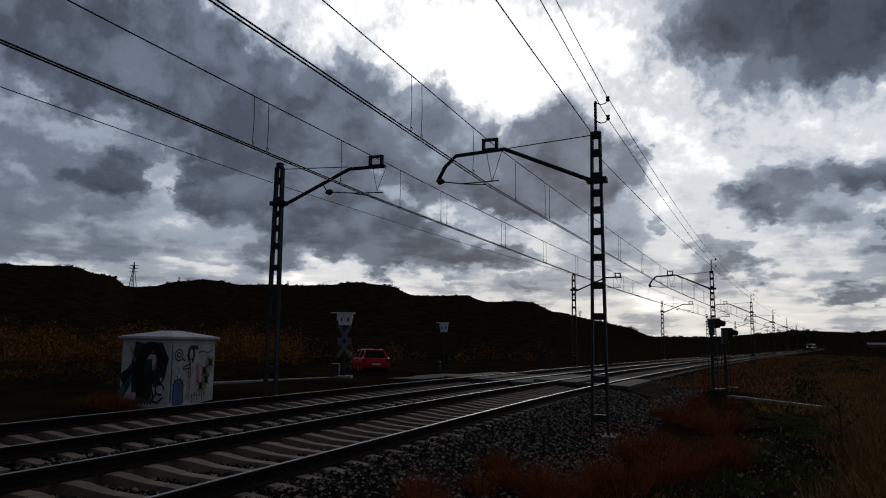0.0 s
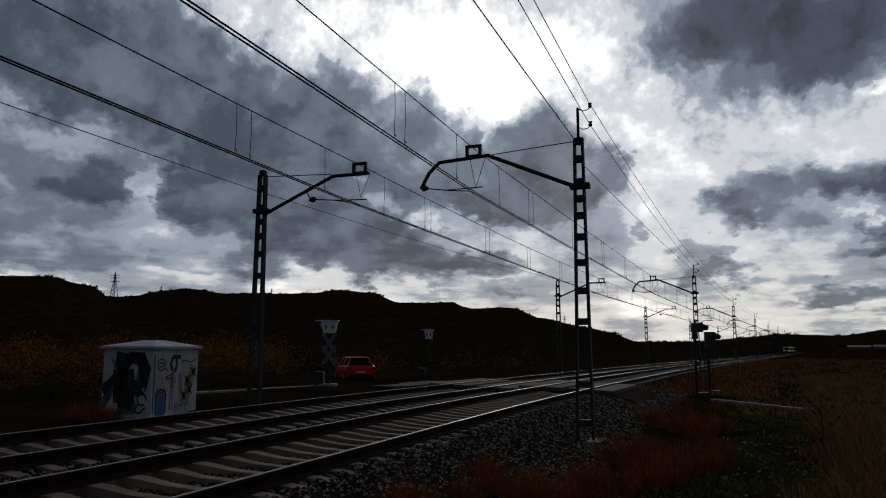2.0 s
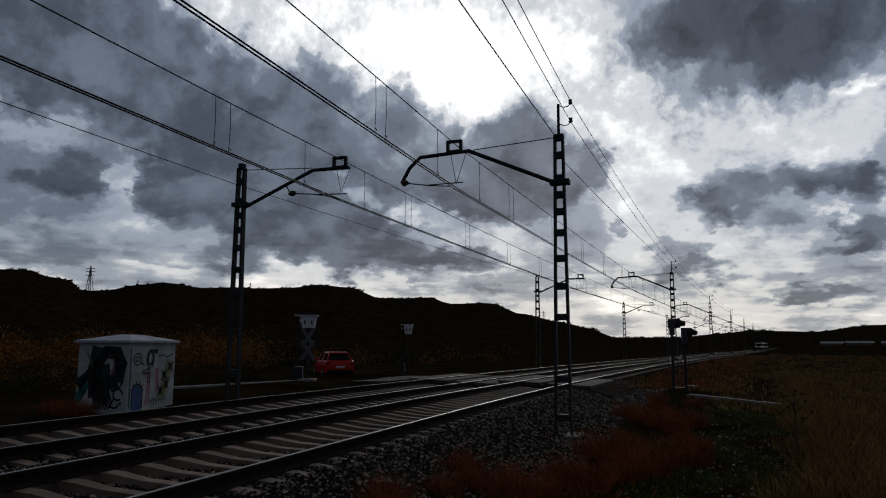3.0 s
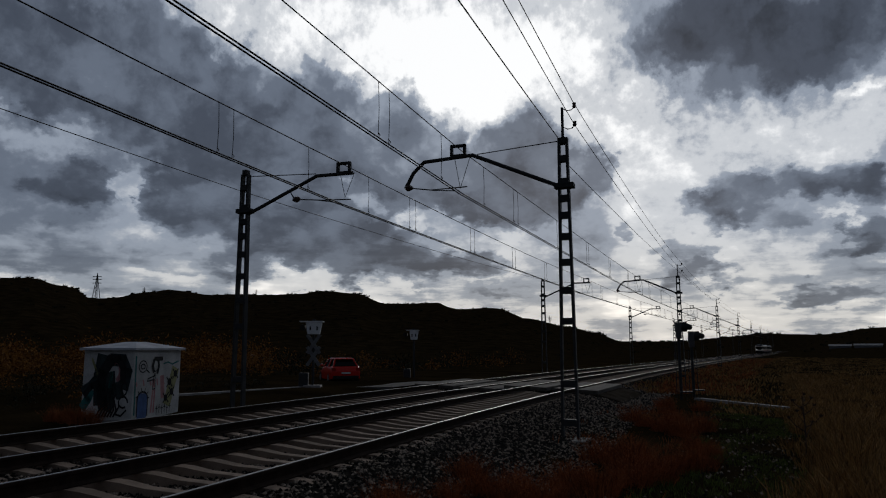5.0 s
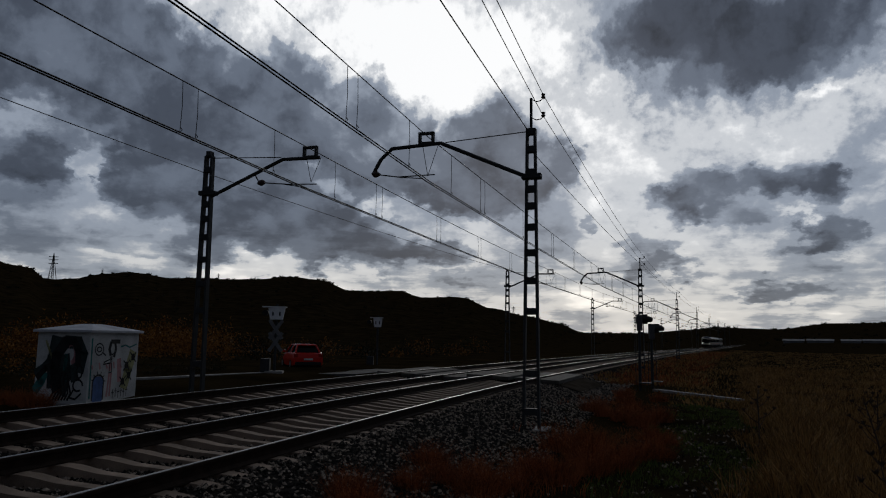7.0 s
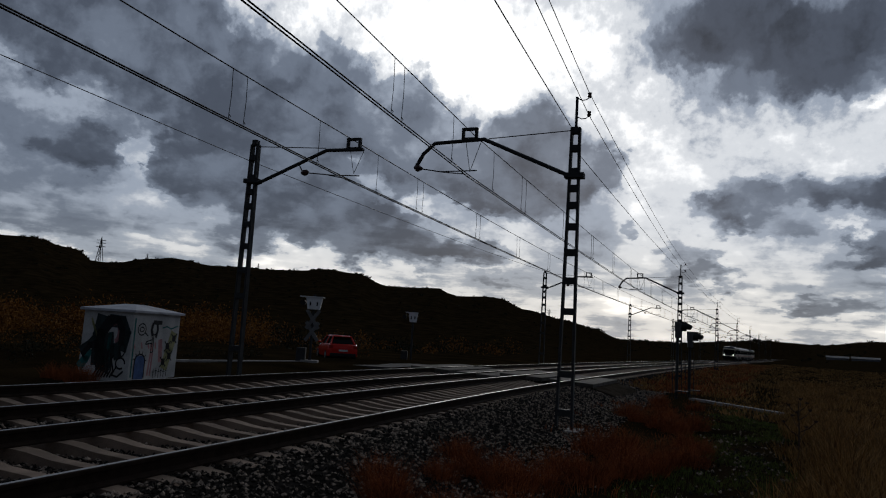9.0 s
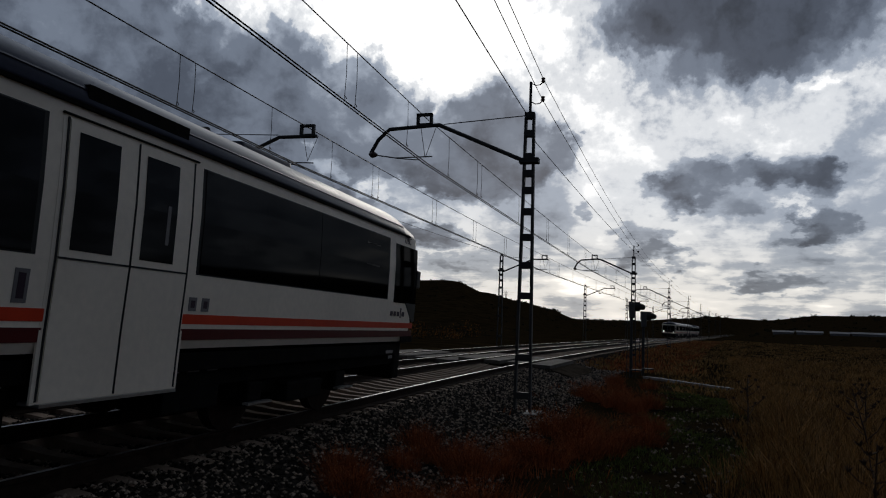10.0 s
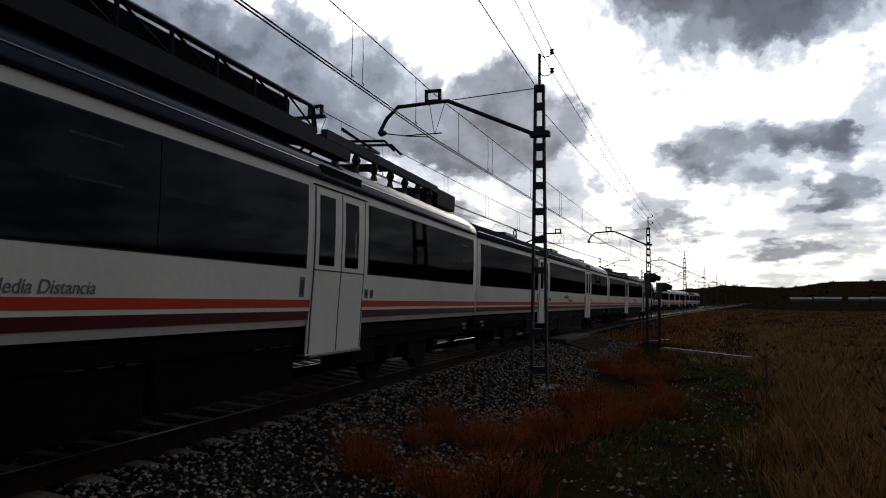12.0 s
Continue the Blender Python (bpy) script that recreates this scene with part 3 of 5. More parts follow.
def build_mast(at, near=True):
    top = 6.35 if near else 6.23
    m = thing("catenary_mast", "grey lattice steel mast with a bent arm over the " + ("nearer track" if near else "far track"), "catenary mast", at, "masts along the line")
    s = 1 if near else -1

    def half(z):
        return 0.175 - 0.085 * (z + 0.7) / 7.0
    for side in (-1, 1):
        leg = Soup()
        vs = []
        for z in (-0.9, top):
            c = side * half(z)
            w, d = 0.028, 0.075
            vs += [(c - w, -d, z), (c + w, -d, z), (c + w, d, z), (c - w, d, z)]
        leg.add(vs, [(0, 1, 5, 4), (1, 2, 6, 5), (2, 3, 7, 6), (3, 0, 4, 7), (4, 5, 6, 7)])
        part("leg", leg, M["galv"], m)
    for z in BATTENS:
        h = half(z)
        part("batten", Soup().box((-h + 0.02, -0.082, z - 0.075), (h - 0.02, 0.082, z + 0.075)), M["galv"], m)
    part("footing", Soup().box((-0.4, -0.4, -1.2), (0.4, 0.4, -0.55)), M["kerb"], m, bevel=0.02)
    if near:
        arm = [(-0.15, 0, 5.22), (-2.24, 0, 6.16), (-3.52, 0, 6.10), (-3.81, 0, 5.84), (-4.02, 0, 5.46)]
        ins, mess, tie = (-3.94, 5.47), -2.61, [(-0.12, 0, 6.29), (-2.12, 0, 6.17)]
        steady = [(-3.94, 0, 5.47), (-3.34, 0, 5.37), (-2.38, 0, 5.38)]
        reg = [(-3.30, 0, 5.36), (-2.70, 0, 5.30), (-2.59, 0, 5.21)]
    else:
        arm = [(0.14, 0, 5.12), (2.24, 0, 6.00), (3.31, 0, 5.99)]
        ins, mess, tie = (1.64, 5.41), 3.04, [(0.10, 0, 6.17), (2.2, 0, 6.06)]
        steady = [(1.64, 0, 5.41), (2.4, 0, 5.33), (3.26, 0, 5.29)]
        reg = [(2.35, 0, 5.33), (2.9, 0, 5.22), (3.07, 0, 5.12)]
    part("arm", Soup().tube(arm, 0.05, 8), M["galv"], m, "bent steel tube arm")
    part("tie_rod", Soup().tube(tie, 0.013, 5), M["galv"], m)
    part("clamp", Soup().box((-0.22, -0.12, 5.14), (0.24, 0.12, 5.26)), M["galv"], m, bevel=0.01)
    za = 6.16 if near else 6.0
    yoke = Soup()
    for a, b in (((mess - 0.2, za + 0.03), (mess - 0.14, za + 0.30)), ((mess + 0.14, za + 0.03), (mess + 0.2, za + 0.30)), ((mess - 0.2, za + 0.24), (mess + 0.2, za + 0.30)), ((mess - 0.2, za - 0.02), (mess + 0.2, za + 0.05))):
        yoke.box((a[0], -0.05, a[1]), (b[0], 0.05, b[1]))
    part("suspension_yoke", yoke, M["galv"], m)
    part("insulator", Soup().tube([(ins[0] - 0.10 * s, 0, ins[1] + 0.02), (ins[0] - 0.04 * s, 0, ins[1] + 0.01), (ins[0], 0, ins[1]), (ins[0] + 0.04 * s, 0, ins[1]), (ins[0] + 0.12 * s, 0, ins[1] - 0.01)], [0.03, 0.08, 0.09, 0.08, 0.03], 8), M["porcelain"], m)
    if not near:
        part("drop_bracket", Soup().tube([(1.42, 0, 5.66), (1.55, 0, 5.45), (1.64, 0, 5.41)], 0.018, 5), M["galv"], m)
    part("steady_arm", Soup().tube(steady, 0.016, 5), M["galv"], m)
    part("registration_arm", Soup().tube(reg, 0.014, 5), M["galv"], m)
    part("stay_wire", Soup().tube([(mess - 0.1, 0, za), (mess + 0.05, 0, 5.35)], 0.008, 4), M["wire"], m)
    part("stay_wire", Soup().tube([(mess + 0.32, 0, za), (mess + 0.05, 0, 5.35)], 0.008, 4), M["wire"], m)
    if near:
        part("pole_extension", Soup().tube([(0.0, 0, 6.2), (0.0, 0, 7.1)], 0.035, 6), M["galv"], m)
        for z in (6.61, 7.06):
            bent = Soup().tube([(0.03, 0, z), (0.12, 0, z - 0.05), (0.22, 0, z - 0.04), (0.29, 0, z + 0.02)], 0.013, 5)
            br = part("bracket", bent, M["galv"], m)
            part("insulator", Soup().tube([(0.29, 0, z), (0.29, 0, z + 0.04), (0.29, 0, z + 0.07), (0.29, 0, z + 0.12)], [0.025, 0.055, 0.035, 0.05], 8), M["porcelain"], br)
    return m


NEAR_MASTS = (-18.0, 15.93, 49.05, 83.96, 118.46, 149.6, 183.0, 217.0, 251.0)
FAR_MASTS = (-18.5, 15.11, 47.52, 80.75, 114.24, 148.0, 182.0, 216.0)


def mast_frame(y, off, up=0.0):
    """A frame beside the line, off metres to the east of the low near rail."""
    m = on_line(y)
    m.translation = Vector((line_x(y) + off, y, line_z(y) + up))
    return m


near_first = build_mast(mast_frame(NEAR_MASTS[0], 2.06), True)
for yy in NEAR_MASTS[1:]:
    copy_thing(near_first, mast_frame(yy, 2.06))
far_first = build_mast(mast_frame(FAR_MASTS[0], -6.78), False)
for yy in FAR_MASTS[1:]:
    copy_thing(far_first, mast_frame(yy, -6.78))


# ---------------------------------------------------------------- overhead wires
def span_points(y0, y1, off, z, sag, n=14):
    a, b = mast_frame(y0, off, z).translation, mast_frame(y1, off, z).translation
    return [a.lerp(b, k / n) - Vector((0, 0, sag * 4 * (k / n) * (1 - k / n))) for k in range(n + 1)]


def build_overhead(name, masts, off, z_mess, z_con, label, sag):
    w = thing(name, label, "overhead wire", group="overhead wires")
    for y0, y1 in zip(masts, masts[1:]):
        mess = span_points(y0, y1, off, z_mess, sag)
        part("messenger_wire", Soup().tube(mess, 0.014, 4, False), M["wire"], w)
        for d in (-0.03, 0.03):
            part("contact_wire", Soup().tube(span_points(y0, y1, off + d, z_con + 0.012 * (d > 0), 0.03), 0.016, 4, False), M["wire"], w)
        if y0 > 110:
            continue
        L = len(mess) - 1
        for f in (0.05, 0.14, 0.31, 0.48, 0.66, 0.861, 0.955):
            for pair in ((-0.007, 0.007) if 0.1 < f < 0.9 else (0.0,)):
                t = (f + pair) * L
                i = min(int(t), L - 1)
                p = mess[i].lerp(mess[i + 1], t - i)
                q = mast_frame(y0, off, z_con).translation.lerp(mast_frame(y1, off, z_con).translation, f + pair)
                part("dropper", Soup().tube([p, (p + q) / 2 + Vector((0.012, 0.01, 0)), q], 0.008, 3, False), M["wire"], w)
                part("dropper_clip", Soup().tube([q + Vector((0, 0, 0.11)), q + Vector((0.03, 0.03, 0.06)), q], 0.010, 4), M["wire"], w)
    return w


build_overhead("overhead_wire", NEAR_MASTS, -0.55, 6.37, 5.25, "dark overhead contact and carrier wires above the nearer track", 0.06)
build_overhead("overhead_wire", FAR_MASTS, -3.74, 6.24, 5.15, "dark overhead contact and carrier wires above the far track", 0.15)


def build_line_wire(masts, off, heights, sag, r, label):
    """heights: at each mast in turn; the last one holds for all that follow."""
    w = thing("line_wire", label, "power line", group="line wires")
    for i, (y0, y1) in enumerate(zip(masts, masts[1:])):
        a = mast_frame(y0, off, heights[min(i, len(heights) - 1)]).translation
        b = mast_frame(y1, off, heights[min(i + 1, len(heights) - 1)]).translation
        pts = [a.lerp(b, k / 16) - Vector((0, 0, sag * 4 * (k / 16) * (1 - k / 16))) for k in range(17)]
        part("wire_span", Soup().tube(pts, r, 4, False), M["wire"], w)


build_line_wire(NEAR_MASTS[:2], 2.0, (5.82, 6.29), 0.2, 0.012, "dark feeder wire strung to the mast top")
build_line_wire(NEAR_MASTS[1:], 2.06, (5.82, 6.72), 0.12, 0.011, "dark feeder wire strung from mast to mast")
build_line_wire(NEAR_MASTS, 2.35, (7.16,), 0.28, 0.009, "thin signal wire on the mast tops")
build_line_wire(NEAR_MASTS, 2.35, (6.64,), 0.22, 0.009, "thin signal wire below the mast tops")
build_line_wire(FAR_MASTS, -6.98, (5.95, 5.80, 6.38), 0.12, 0.010, "dark return wire along the far masts")


# ---------------------------------------------------------------- trains
CAR = 24.85
PITCH = 25.2
SIDE = [(1.36, 1.02), (1.405, 1.12), (1.42, 1.7), (1.41, 2.3), (1.37, 2.89)]
ROOF = [(1.37, 2.89), (1.365, 2.95), (1.33, 3.05), (1.22, 3.15), (1.0, 3.28), (0.6, 3.38), (0.0, 3.42)]


def side_x(z):
    if z < 1.12:
        return SIDE[1][0]
    for (x0, z0), (x1, z1) in zip(SIDE, SIDE[1:]):
        if z <= z1:
            return x0 + (x1 - x0) * max(0, (z - z0) / (z1 - z0))
    return SIDE[-1][0]


def side_panel(side, y0, y1, z0, z1, proud, thick=0.02):
    """A plate that follows the body side; y is measured back from the car's front end."""
    zs = [z0 + (z1 - z0) * k / 4 for k in range(5)]
    vs, fs = [], []
    for y in (CAR / 2 - y0, CAR / 2 - y1):
        for z in zs:
            x = side_x(z)
            vs += [(side * (x + proud), y, z), (side * (x + proud - thick), y, z)]
    for k in range(4):
        a = 2 * k
        fs += [(a, a + 2, a + 12, a + 10), (a + 1, a + 11, a + 13, a + 3)]
        fs += [(a, a + 1, a + 3, a + 2), (a + 10, a + 12, a + 13, a + 11)]
    fs += [(0, 10, 11, 1), (8, 9, 19, 18)]
    return Soup().add(vs, fs)


DOORS = (6.53, 16.43)
DOOR_W = 1.53


def windows_of(cab):
    first = 1.18 if cab else 0.32
    return [(first, 6.34), (8.28, 16.24), (18.18, 24.55)]


def mark_bars(parent, side, y, z, h, widths, mat, name="lettering_bar"):
    """Plain upright and level bars in place of a logo."""
    for k, (dy, dz, w, hh) in enumerate(widths):
        part(name, side_panel(side, y - dy - w, y - dy, z + dz * h, z + (dz + hh) * h, 0.006, 0.006), mat, parent)


LOGO = [(0.0, 0.0, 0.16, 0.8), (0.22, 0.0, 0.16, 0.8), (0.44, 0.0, 0.16, 0.8), (0.66, -0.3, 0.06, 1.7), (0.78, 0.0, 0.16, 0.8)]


def words(text, parent, side, y, z, size, mat):
    cu = bpy.data.curves.new("lettering", "FONT")
    cu.body, cu.size, cu.extrude, cu.shear = text, size, 0.002, 0.2
    tmp = new("lettering", cu)
    bpy.context.view_layer.update()
    me = bpy.data.meshes.new_from_object(tmp.evaluated_get(bpy.context.evaluated_depsgraph_get()))
    bpy.data.objects.remove(tmp)
    me.materials.clear()
    me.materials.append(mat)
    ob = new("lettering", me)
    ob.parent = parent
    ob.matrix_basis = Matrix.Translation((side * (side_x(z) + 0.006), CAR / 2 - y, z)) @ (pose(0, 0, 0, 90, 0, 90) if side > 0 else pose(0, 0, 0, 90, 0, -90))


def build_car(label, cab=False, roof_gear=False, light=None):
    c = thing("train_carriage", label, "train carriage", group="carriages")
    L = CAR / 2
    ring = [(x, z) for x, z in SIDE]
    prof = [(x, z) for x, z in ring] + [(-x, z) for x, z in reversed(ring)]
    nose = 0.35 if cab else 0.0
    front = L + nose - (0.30 if cab else 0.0)
    body = Soup().sweep(prof, [pose(0, -L, 0), pose(0, front - 0.1, 0), pose(0, front, 0)])
    if cab:
        n = len(prof)
        body.v[-n:] = [(x * 0.985, y + (0.22 if z > 1.3 else 0.05), z) for x, y, z in body.v[-n:]]
        body.v[-2 * n:-n] = [(x, y + (0.22 if z > 1.3 else 0.05), z) for x, y, z in body.v[-2 * n:-n]]
    part("body", body, M["train_white"], c, "dusty white painted body shell", smooth=False)
    rp = [(x, z) for x, z in ROOF] + [(-x, z) for x, z in reversed(ROOF[:-1])]
    roof = Soup().sweep(rp, [pose(0, -L, 0.002), pose(0, front - 0.5, 0.002), pose(0, front, 0.002)])
    n = len(rp)
    if cab:
        roof.v[-n:] = [(x * 0.97, y + 0.20, 2.89 + (z - 2.89) * 0.55) for x, y, z in roof.v[-n:]]
    part("roof", roof, M["train_roof"], c, "sooty blue-grey curved roof", smooth=True)
    for side in (-1, 1):
        part("gutter", Soup().box((side * 1.372 - 0.02, -L, 2.875), (side * 1.372 + 0.03, front - 0.2, 2.905)), M["train_dark"], c)
        part("roof_rib", Soup().tube([(side * 1.33, -L + 0.1, 3.035), (side * 1.33, front - 0.5, 3.035)], 0.016, 5), M["train_roof"], c)
        for k, (a, b) in enumerate(windows_of(cab)):
            part("window_surround", side_panel(side, a - 0.04, b + 0.04, 1.725, 2.755, 0.003), M["seal"], c)
            n = max(2, round((b - a) / 2.6))
            for i in range(n):
                w = (b - a) / n
                pane = part("window_pane", side_panel(side, a + i * w + 0.006, a + (i + 1) * w - 0.006, 1.74, 2.74, 0.009), M["train_glass"], c)
                if i == n - 2 and k < 2:
                    for z in (2.22, 2.55):
                        part("vent_frame", side_panel(side, a + i * w + 0.45, a + i * w + 1.0, z, z + 0.022, 0.012, 0.01), M["seal"], pane)
        edges = [0.0 if not cab else 0.08 - nose] + [v for d in DOORS for v in (d - 0.03, d + DOOR_W + 0.03)] + [CAR - 0.05]
        for a, b in zip(edges[::2], edges[1::2]):
            part("red_stripe", side_panel(side, a, b, 1.255, 1.348, 0.004), M["train_red"], c, "orange-red painted stripe")
            part("maroon_stripe", side_panel(side, a, b, 1.105, 1.21, 0.004), M["train_maroon"], c, "dark maroon painted stripe")
        for d in DOORS:
            part("door_frame", side_panel(side, d - 0.05, d + DOOR_W + 0.05, 0.66, 2.79, 0.004), M["train_white"], c)
            for k in range(2):
                a = d + 0.02 + k * (DOOR_W / 2 - 0.005)
                b = a + DOOR_W / 2 - 0.03
                leaf = part("door_leaf", side_panel(side, a, b, 0.68, 2.76, 0.014), M["train_white"], c)
                part("door_window", side_panel(side, a + 0.21, b - 0.09, 1.79, 2.68, 0.018), M["train_glass"], leaf)
                part("door_seal", side_panel(side, a - 0.018 if k else b + 0.002, a - 0.002 if k else b + 0.016, 0.68, 2.76, 0.016), M["seal"], leaf)
                part("door_rail", side_panel(side, a, b, 1.715, 1.732, 0.018), M["seal"], leaf)
                if k == 0:
                    part("grab_sticker", side_panel(side, a + 0.30, a + 0.345, 1.95, 2.3, 0.021, 0.004), M["train_grey"], leaf)
            part("door_step", Soup().box((side * 1.25, L - d - DOOR_W, 0.64), (side * 1.45, L - d, 0.665)), M["steel"], c, "worn bright step edge")
            for e0 in (d - 0.012, d + DOOR_W - 0.004):
                part("door_gap", side_panel(side, e0, e0 + 0.016, 0.68, 2.77, 0.012), M["seal"], c)
            part("rain_strip", side_panel(side, d - 0.06, d + DOOR_W + 0.06, 2.785, 2.80, 0.02), M["train_dark"], c)
            part("roof_vent", Soup().box((side * 1.24, L - d - 1.35, 2.95), (side * 1.36, L - d - 0.1, 3.08)), M["train_dark"], c)
            for yy, h in ((d + DOOR_W + 0.20, 0.24), (d - 0.22, 0.13), (d - 0.42, 0.13)):
                part("door_sign", side_panel(side, yy, yy + 0.12, 1.38, 1.38 + h, 0.005, 0.005), M["train_grey"], c)
                part("sign_mark", side_panel(side, yy + 0.03, yy + 0.09, 1.41, 1.35 + h, 0.008, 0.004), M["train_mark"], c)
        mark_bars(c, side, 13.45, 1.50, 0.11, LOGO, M["train_mark"])
        words("Media Distancia", c, side, 12.5 if side > 0 else 11.2, 1.375, 0.145, M["train_grey"])
        # underframe boxes and marks
        for a, b, z0 in ((5.6, 6.5, 0.40), (8.2, 10.7, 0.30), (10.8, 13.9, 0.24), (14.0, 16.3, 0.32), (18.2, 19.2, 0.40)):
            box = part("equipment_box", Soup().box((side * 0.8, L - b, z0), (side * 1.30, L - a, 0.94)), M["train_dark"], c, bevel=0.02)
            for i in range(3):
                part("stencil_bar", Soup().box((side * 1.302, L - a - 0.25 - i * 0.32, 0.78), (side * 1.305, L - a - 0.06 - i * 0.32, 0.84)), M["train_grey"], box)
        for yy in (0.5, CAR - 0.9):
            for i, w in enumerate((0.32, 0.2)):
                part("stencil_bar", Soup().box((side * 1.352, L - yy - w, 0.82 - i * 0.09), (side * 1.356, L - yy, 0.87 - i * 0.09)), M["kerb"], c)
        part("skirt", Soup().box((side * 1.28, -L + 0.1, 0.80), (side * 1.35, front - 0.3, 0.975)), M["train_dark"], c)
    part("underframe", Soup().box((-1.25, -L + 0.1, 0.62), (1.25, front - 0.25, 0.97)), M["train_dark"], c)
    part("end_gangway", Soup().box((-1.0, -L - 0.17, 0.9), (1.0, -L + 0.02, 3.1)), M["seal"], c)
    part("end_ring", Soup().sweep([(x * 0.97, z) for x, z in prof], [pose(0, -L - 0.10, 0), pose(0, -L + 0.01, 0)]), M["signal_box"], c)
    if not cab:
        part("end_gangway", Soup().box((-1.0, L - 0.02, 0.9), (1.0, L + 0.17, 3.1)), M["seal"], c)
    for by in (-L + 3.6, L - 3.6):
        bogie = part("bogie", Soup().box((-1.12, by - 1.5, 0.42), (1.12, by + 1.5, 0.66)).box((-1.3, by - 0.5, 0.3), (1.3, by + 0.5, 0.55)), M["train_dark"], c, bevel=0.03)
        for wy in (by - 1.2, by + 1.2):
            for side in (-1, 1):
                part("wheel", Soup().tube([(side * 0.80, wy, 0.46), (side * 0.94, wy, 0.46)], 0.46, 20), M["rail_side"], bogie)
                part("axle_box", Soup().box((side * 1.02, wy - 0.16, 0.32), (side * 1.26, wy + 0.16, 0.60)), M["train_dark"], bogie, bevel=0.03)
                part("sand_step", Soup().box((side * 1.28, wy - 0.28, 0.36), (side * 1.36, wy + 0.24, 0.385)), M["steel"], bogie)
    if cab:
        # black mask of the driver's end
        for side in (-1, 1):
            part("cab_window", side_panel(side, 0.05 - nose, 1.20 - nose, 1.69, 2.70, 0.010), M["train_glass"], c)
            corner = Soup()
            outer = [(side * (side_x(z) + 0.012), L + nose - d, z) for d, z in ((0.60, 1.70), (0.17, 1.37), (0.04, 1.37), (0.04, 1.70))]
            inner = [(x - side * 0.03, y, z) for x, y, z in outer]
            corner.add(outer + inner, [(0, 1, 2, 3), (7, 6, 5, 4), (0, 4, 5, 1), (1, 5, 6, 2), (2, 6, 7, 3), (3, 7, 4, 0)])
            part("cab_corner", corner, M["seal"], c, "black slanting corner of the cab mask")
            part("cab_skirt", side_panel(side, 0.04 - nose, 0.66 - nose, 1.0, 1.11, 0.014), M["train_dark"], c)
            part("mirror", Soup().box((side * 1.30, front + 0.22, 2.0), (side * 1.44, front + 0.42, 2.32)), M["seal"], c, bevel=0.02)
            mark_bars(c, side, 0.95 if side > 0 else 2.05, 1.46, 0.10, [(dy * 0.75, dz, w * 0.75, hh) for dy, dz, w, hh in LOGO], M["train_mark"])
            words("178C", c, side, 0.45 if side > 0 else -0.05, 2.755, 0.17, M["train_mark"])
        part("windscreen", Soup().box((-1.24, front + 0.20, 1.75), (1.24, front + 0.27, 2.70)), M["train_glass"], c, bevel=0.03)
        part("nose_mask", Soup().box((-1.29, front - 0.02, 1.30), (1.29, front + 0.235, 1.75)), M["seal"], c, bevel=0.03)
        part("nose_apron", Soup().box((-1.30, front - 0.3, 0.35), (1.30, front + 0.02, 1.28)), M["train_dark"], c, bevel=0.05)
        part("coupler", Soup().box((-0.22, front, 0.80), (0.22, front + 0.45, 1.10)), M["train_dark"], c, bevel=0.03)
        lamp = M[light] if light else M["lamp_off"]
        for x in (-0.98, 0.98):
            part("headlight", Soup().tube([(x, front + 0.2, 1.42), (x, front + 0.27, 1.42)], 0.12, 14), lamp, c, "round headlight")
    if roof_gear:
        G = L + 0.8
        part("roof_box", Soup().box((-0.85, G - 2.3, 3.40), (0.85, G - 0.9, 3.78)), M["roof_gear"], c, bevel=0.05)
        for x in (-0.8, 0.8):
            part("roof_rail", Soup().box((x - 0.05, G - 7.6, 3.66), (x + 0.05, G - 2.3, 3.80)), M["galv"], c)
            for k in range(7):
                part("insulator", Soup().tube([(x, G - 2.7 - k * 0.75, 3.36), (x, G - 2.7 - k * 0.75, 3.46), (x, G - 2.7 - k * 0.75, 3.56), (x, G - 2.7 - k * 0.75, 3.67)], [0.07, 0.04, 0.08, 0.04], 8), M["porcelain"], c)
            part("roof_walkway", Soup().box((x * 1.28 - 0.12, G - 18.5, 3.36), (x * 1.28 + 0.12, G - 7.4, 3.52)), M["roof_gear"], c)
        panto = part("pantograph", Soup().box((-0.6, G - 6.9, 3.80), (0.6, G - 6.6, 3.90)), M["roof_gear"], c)
        part("pantograph_rest", Soup().box((-0.6, G - 4.4, 3.80), (0.6, G - 4.1, 3.90)), M["roof_gear"], panto)
        for x in (-0.5, 0.5):
            part("pantograph_arm", Soup().tube([(x, G - 6.7, 3.88), (x * 0.8, G - 4.6, 4.06), (x * 0.8, G - 6.2, 4.14)], 0.03, 6), M["roof_gear"], panto)
        for d in (0.0, 0.35):
            part("pantograph_shoe", Soup().tube([(-0.95, G - 5.2 + d, 3.98), (-0.75, G - 5.2 + d, 4.16), (0.75, G - 5.2 + d, 4.16), (0.95, G - 5.2 + d, 3.98)], 0.025, 6), M["roof_gear"], panto)
        # long resistor cage
        for x in (-0.85, 0.85):
            part("cage_side", Soup().box((x - 0.03, G - 18.5, 3.40), (x + 0.03, G - 8.0, 3.72)), M["roof_gear"], c)
            for k in range(15):
                y = G - 8.0 - k * 0.75
                part("cage_post", Soup().tube([(x, y, 3.4), (x * 0.95, y, 4.02), (x * 0.55, y, 4.18)], 0.026, 5), M["roof_gear"], c)
                if k < 14:
                    part("cage_brace", Soup().tube([(x, y, 3.7), (x * 0.95, y - 0.75, 4.02)], 0.018, 4), M["roof_gear"], c)
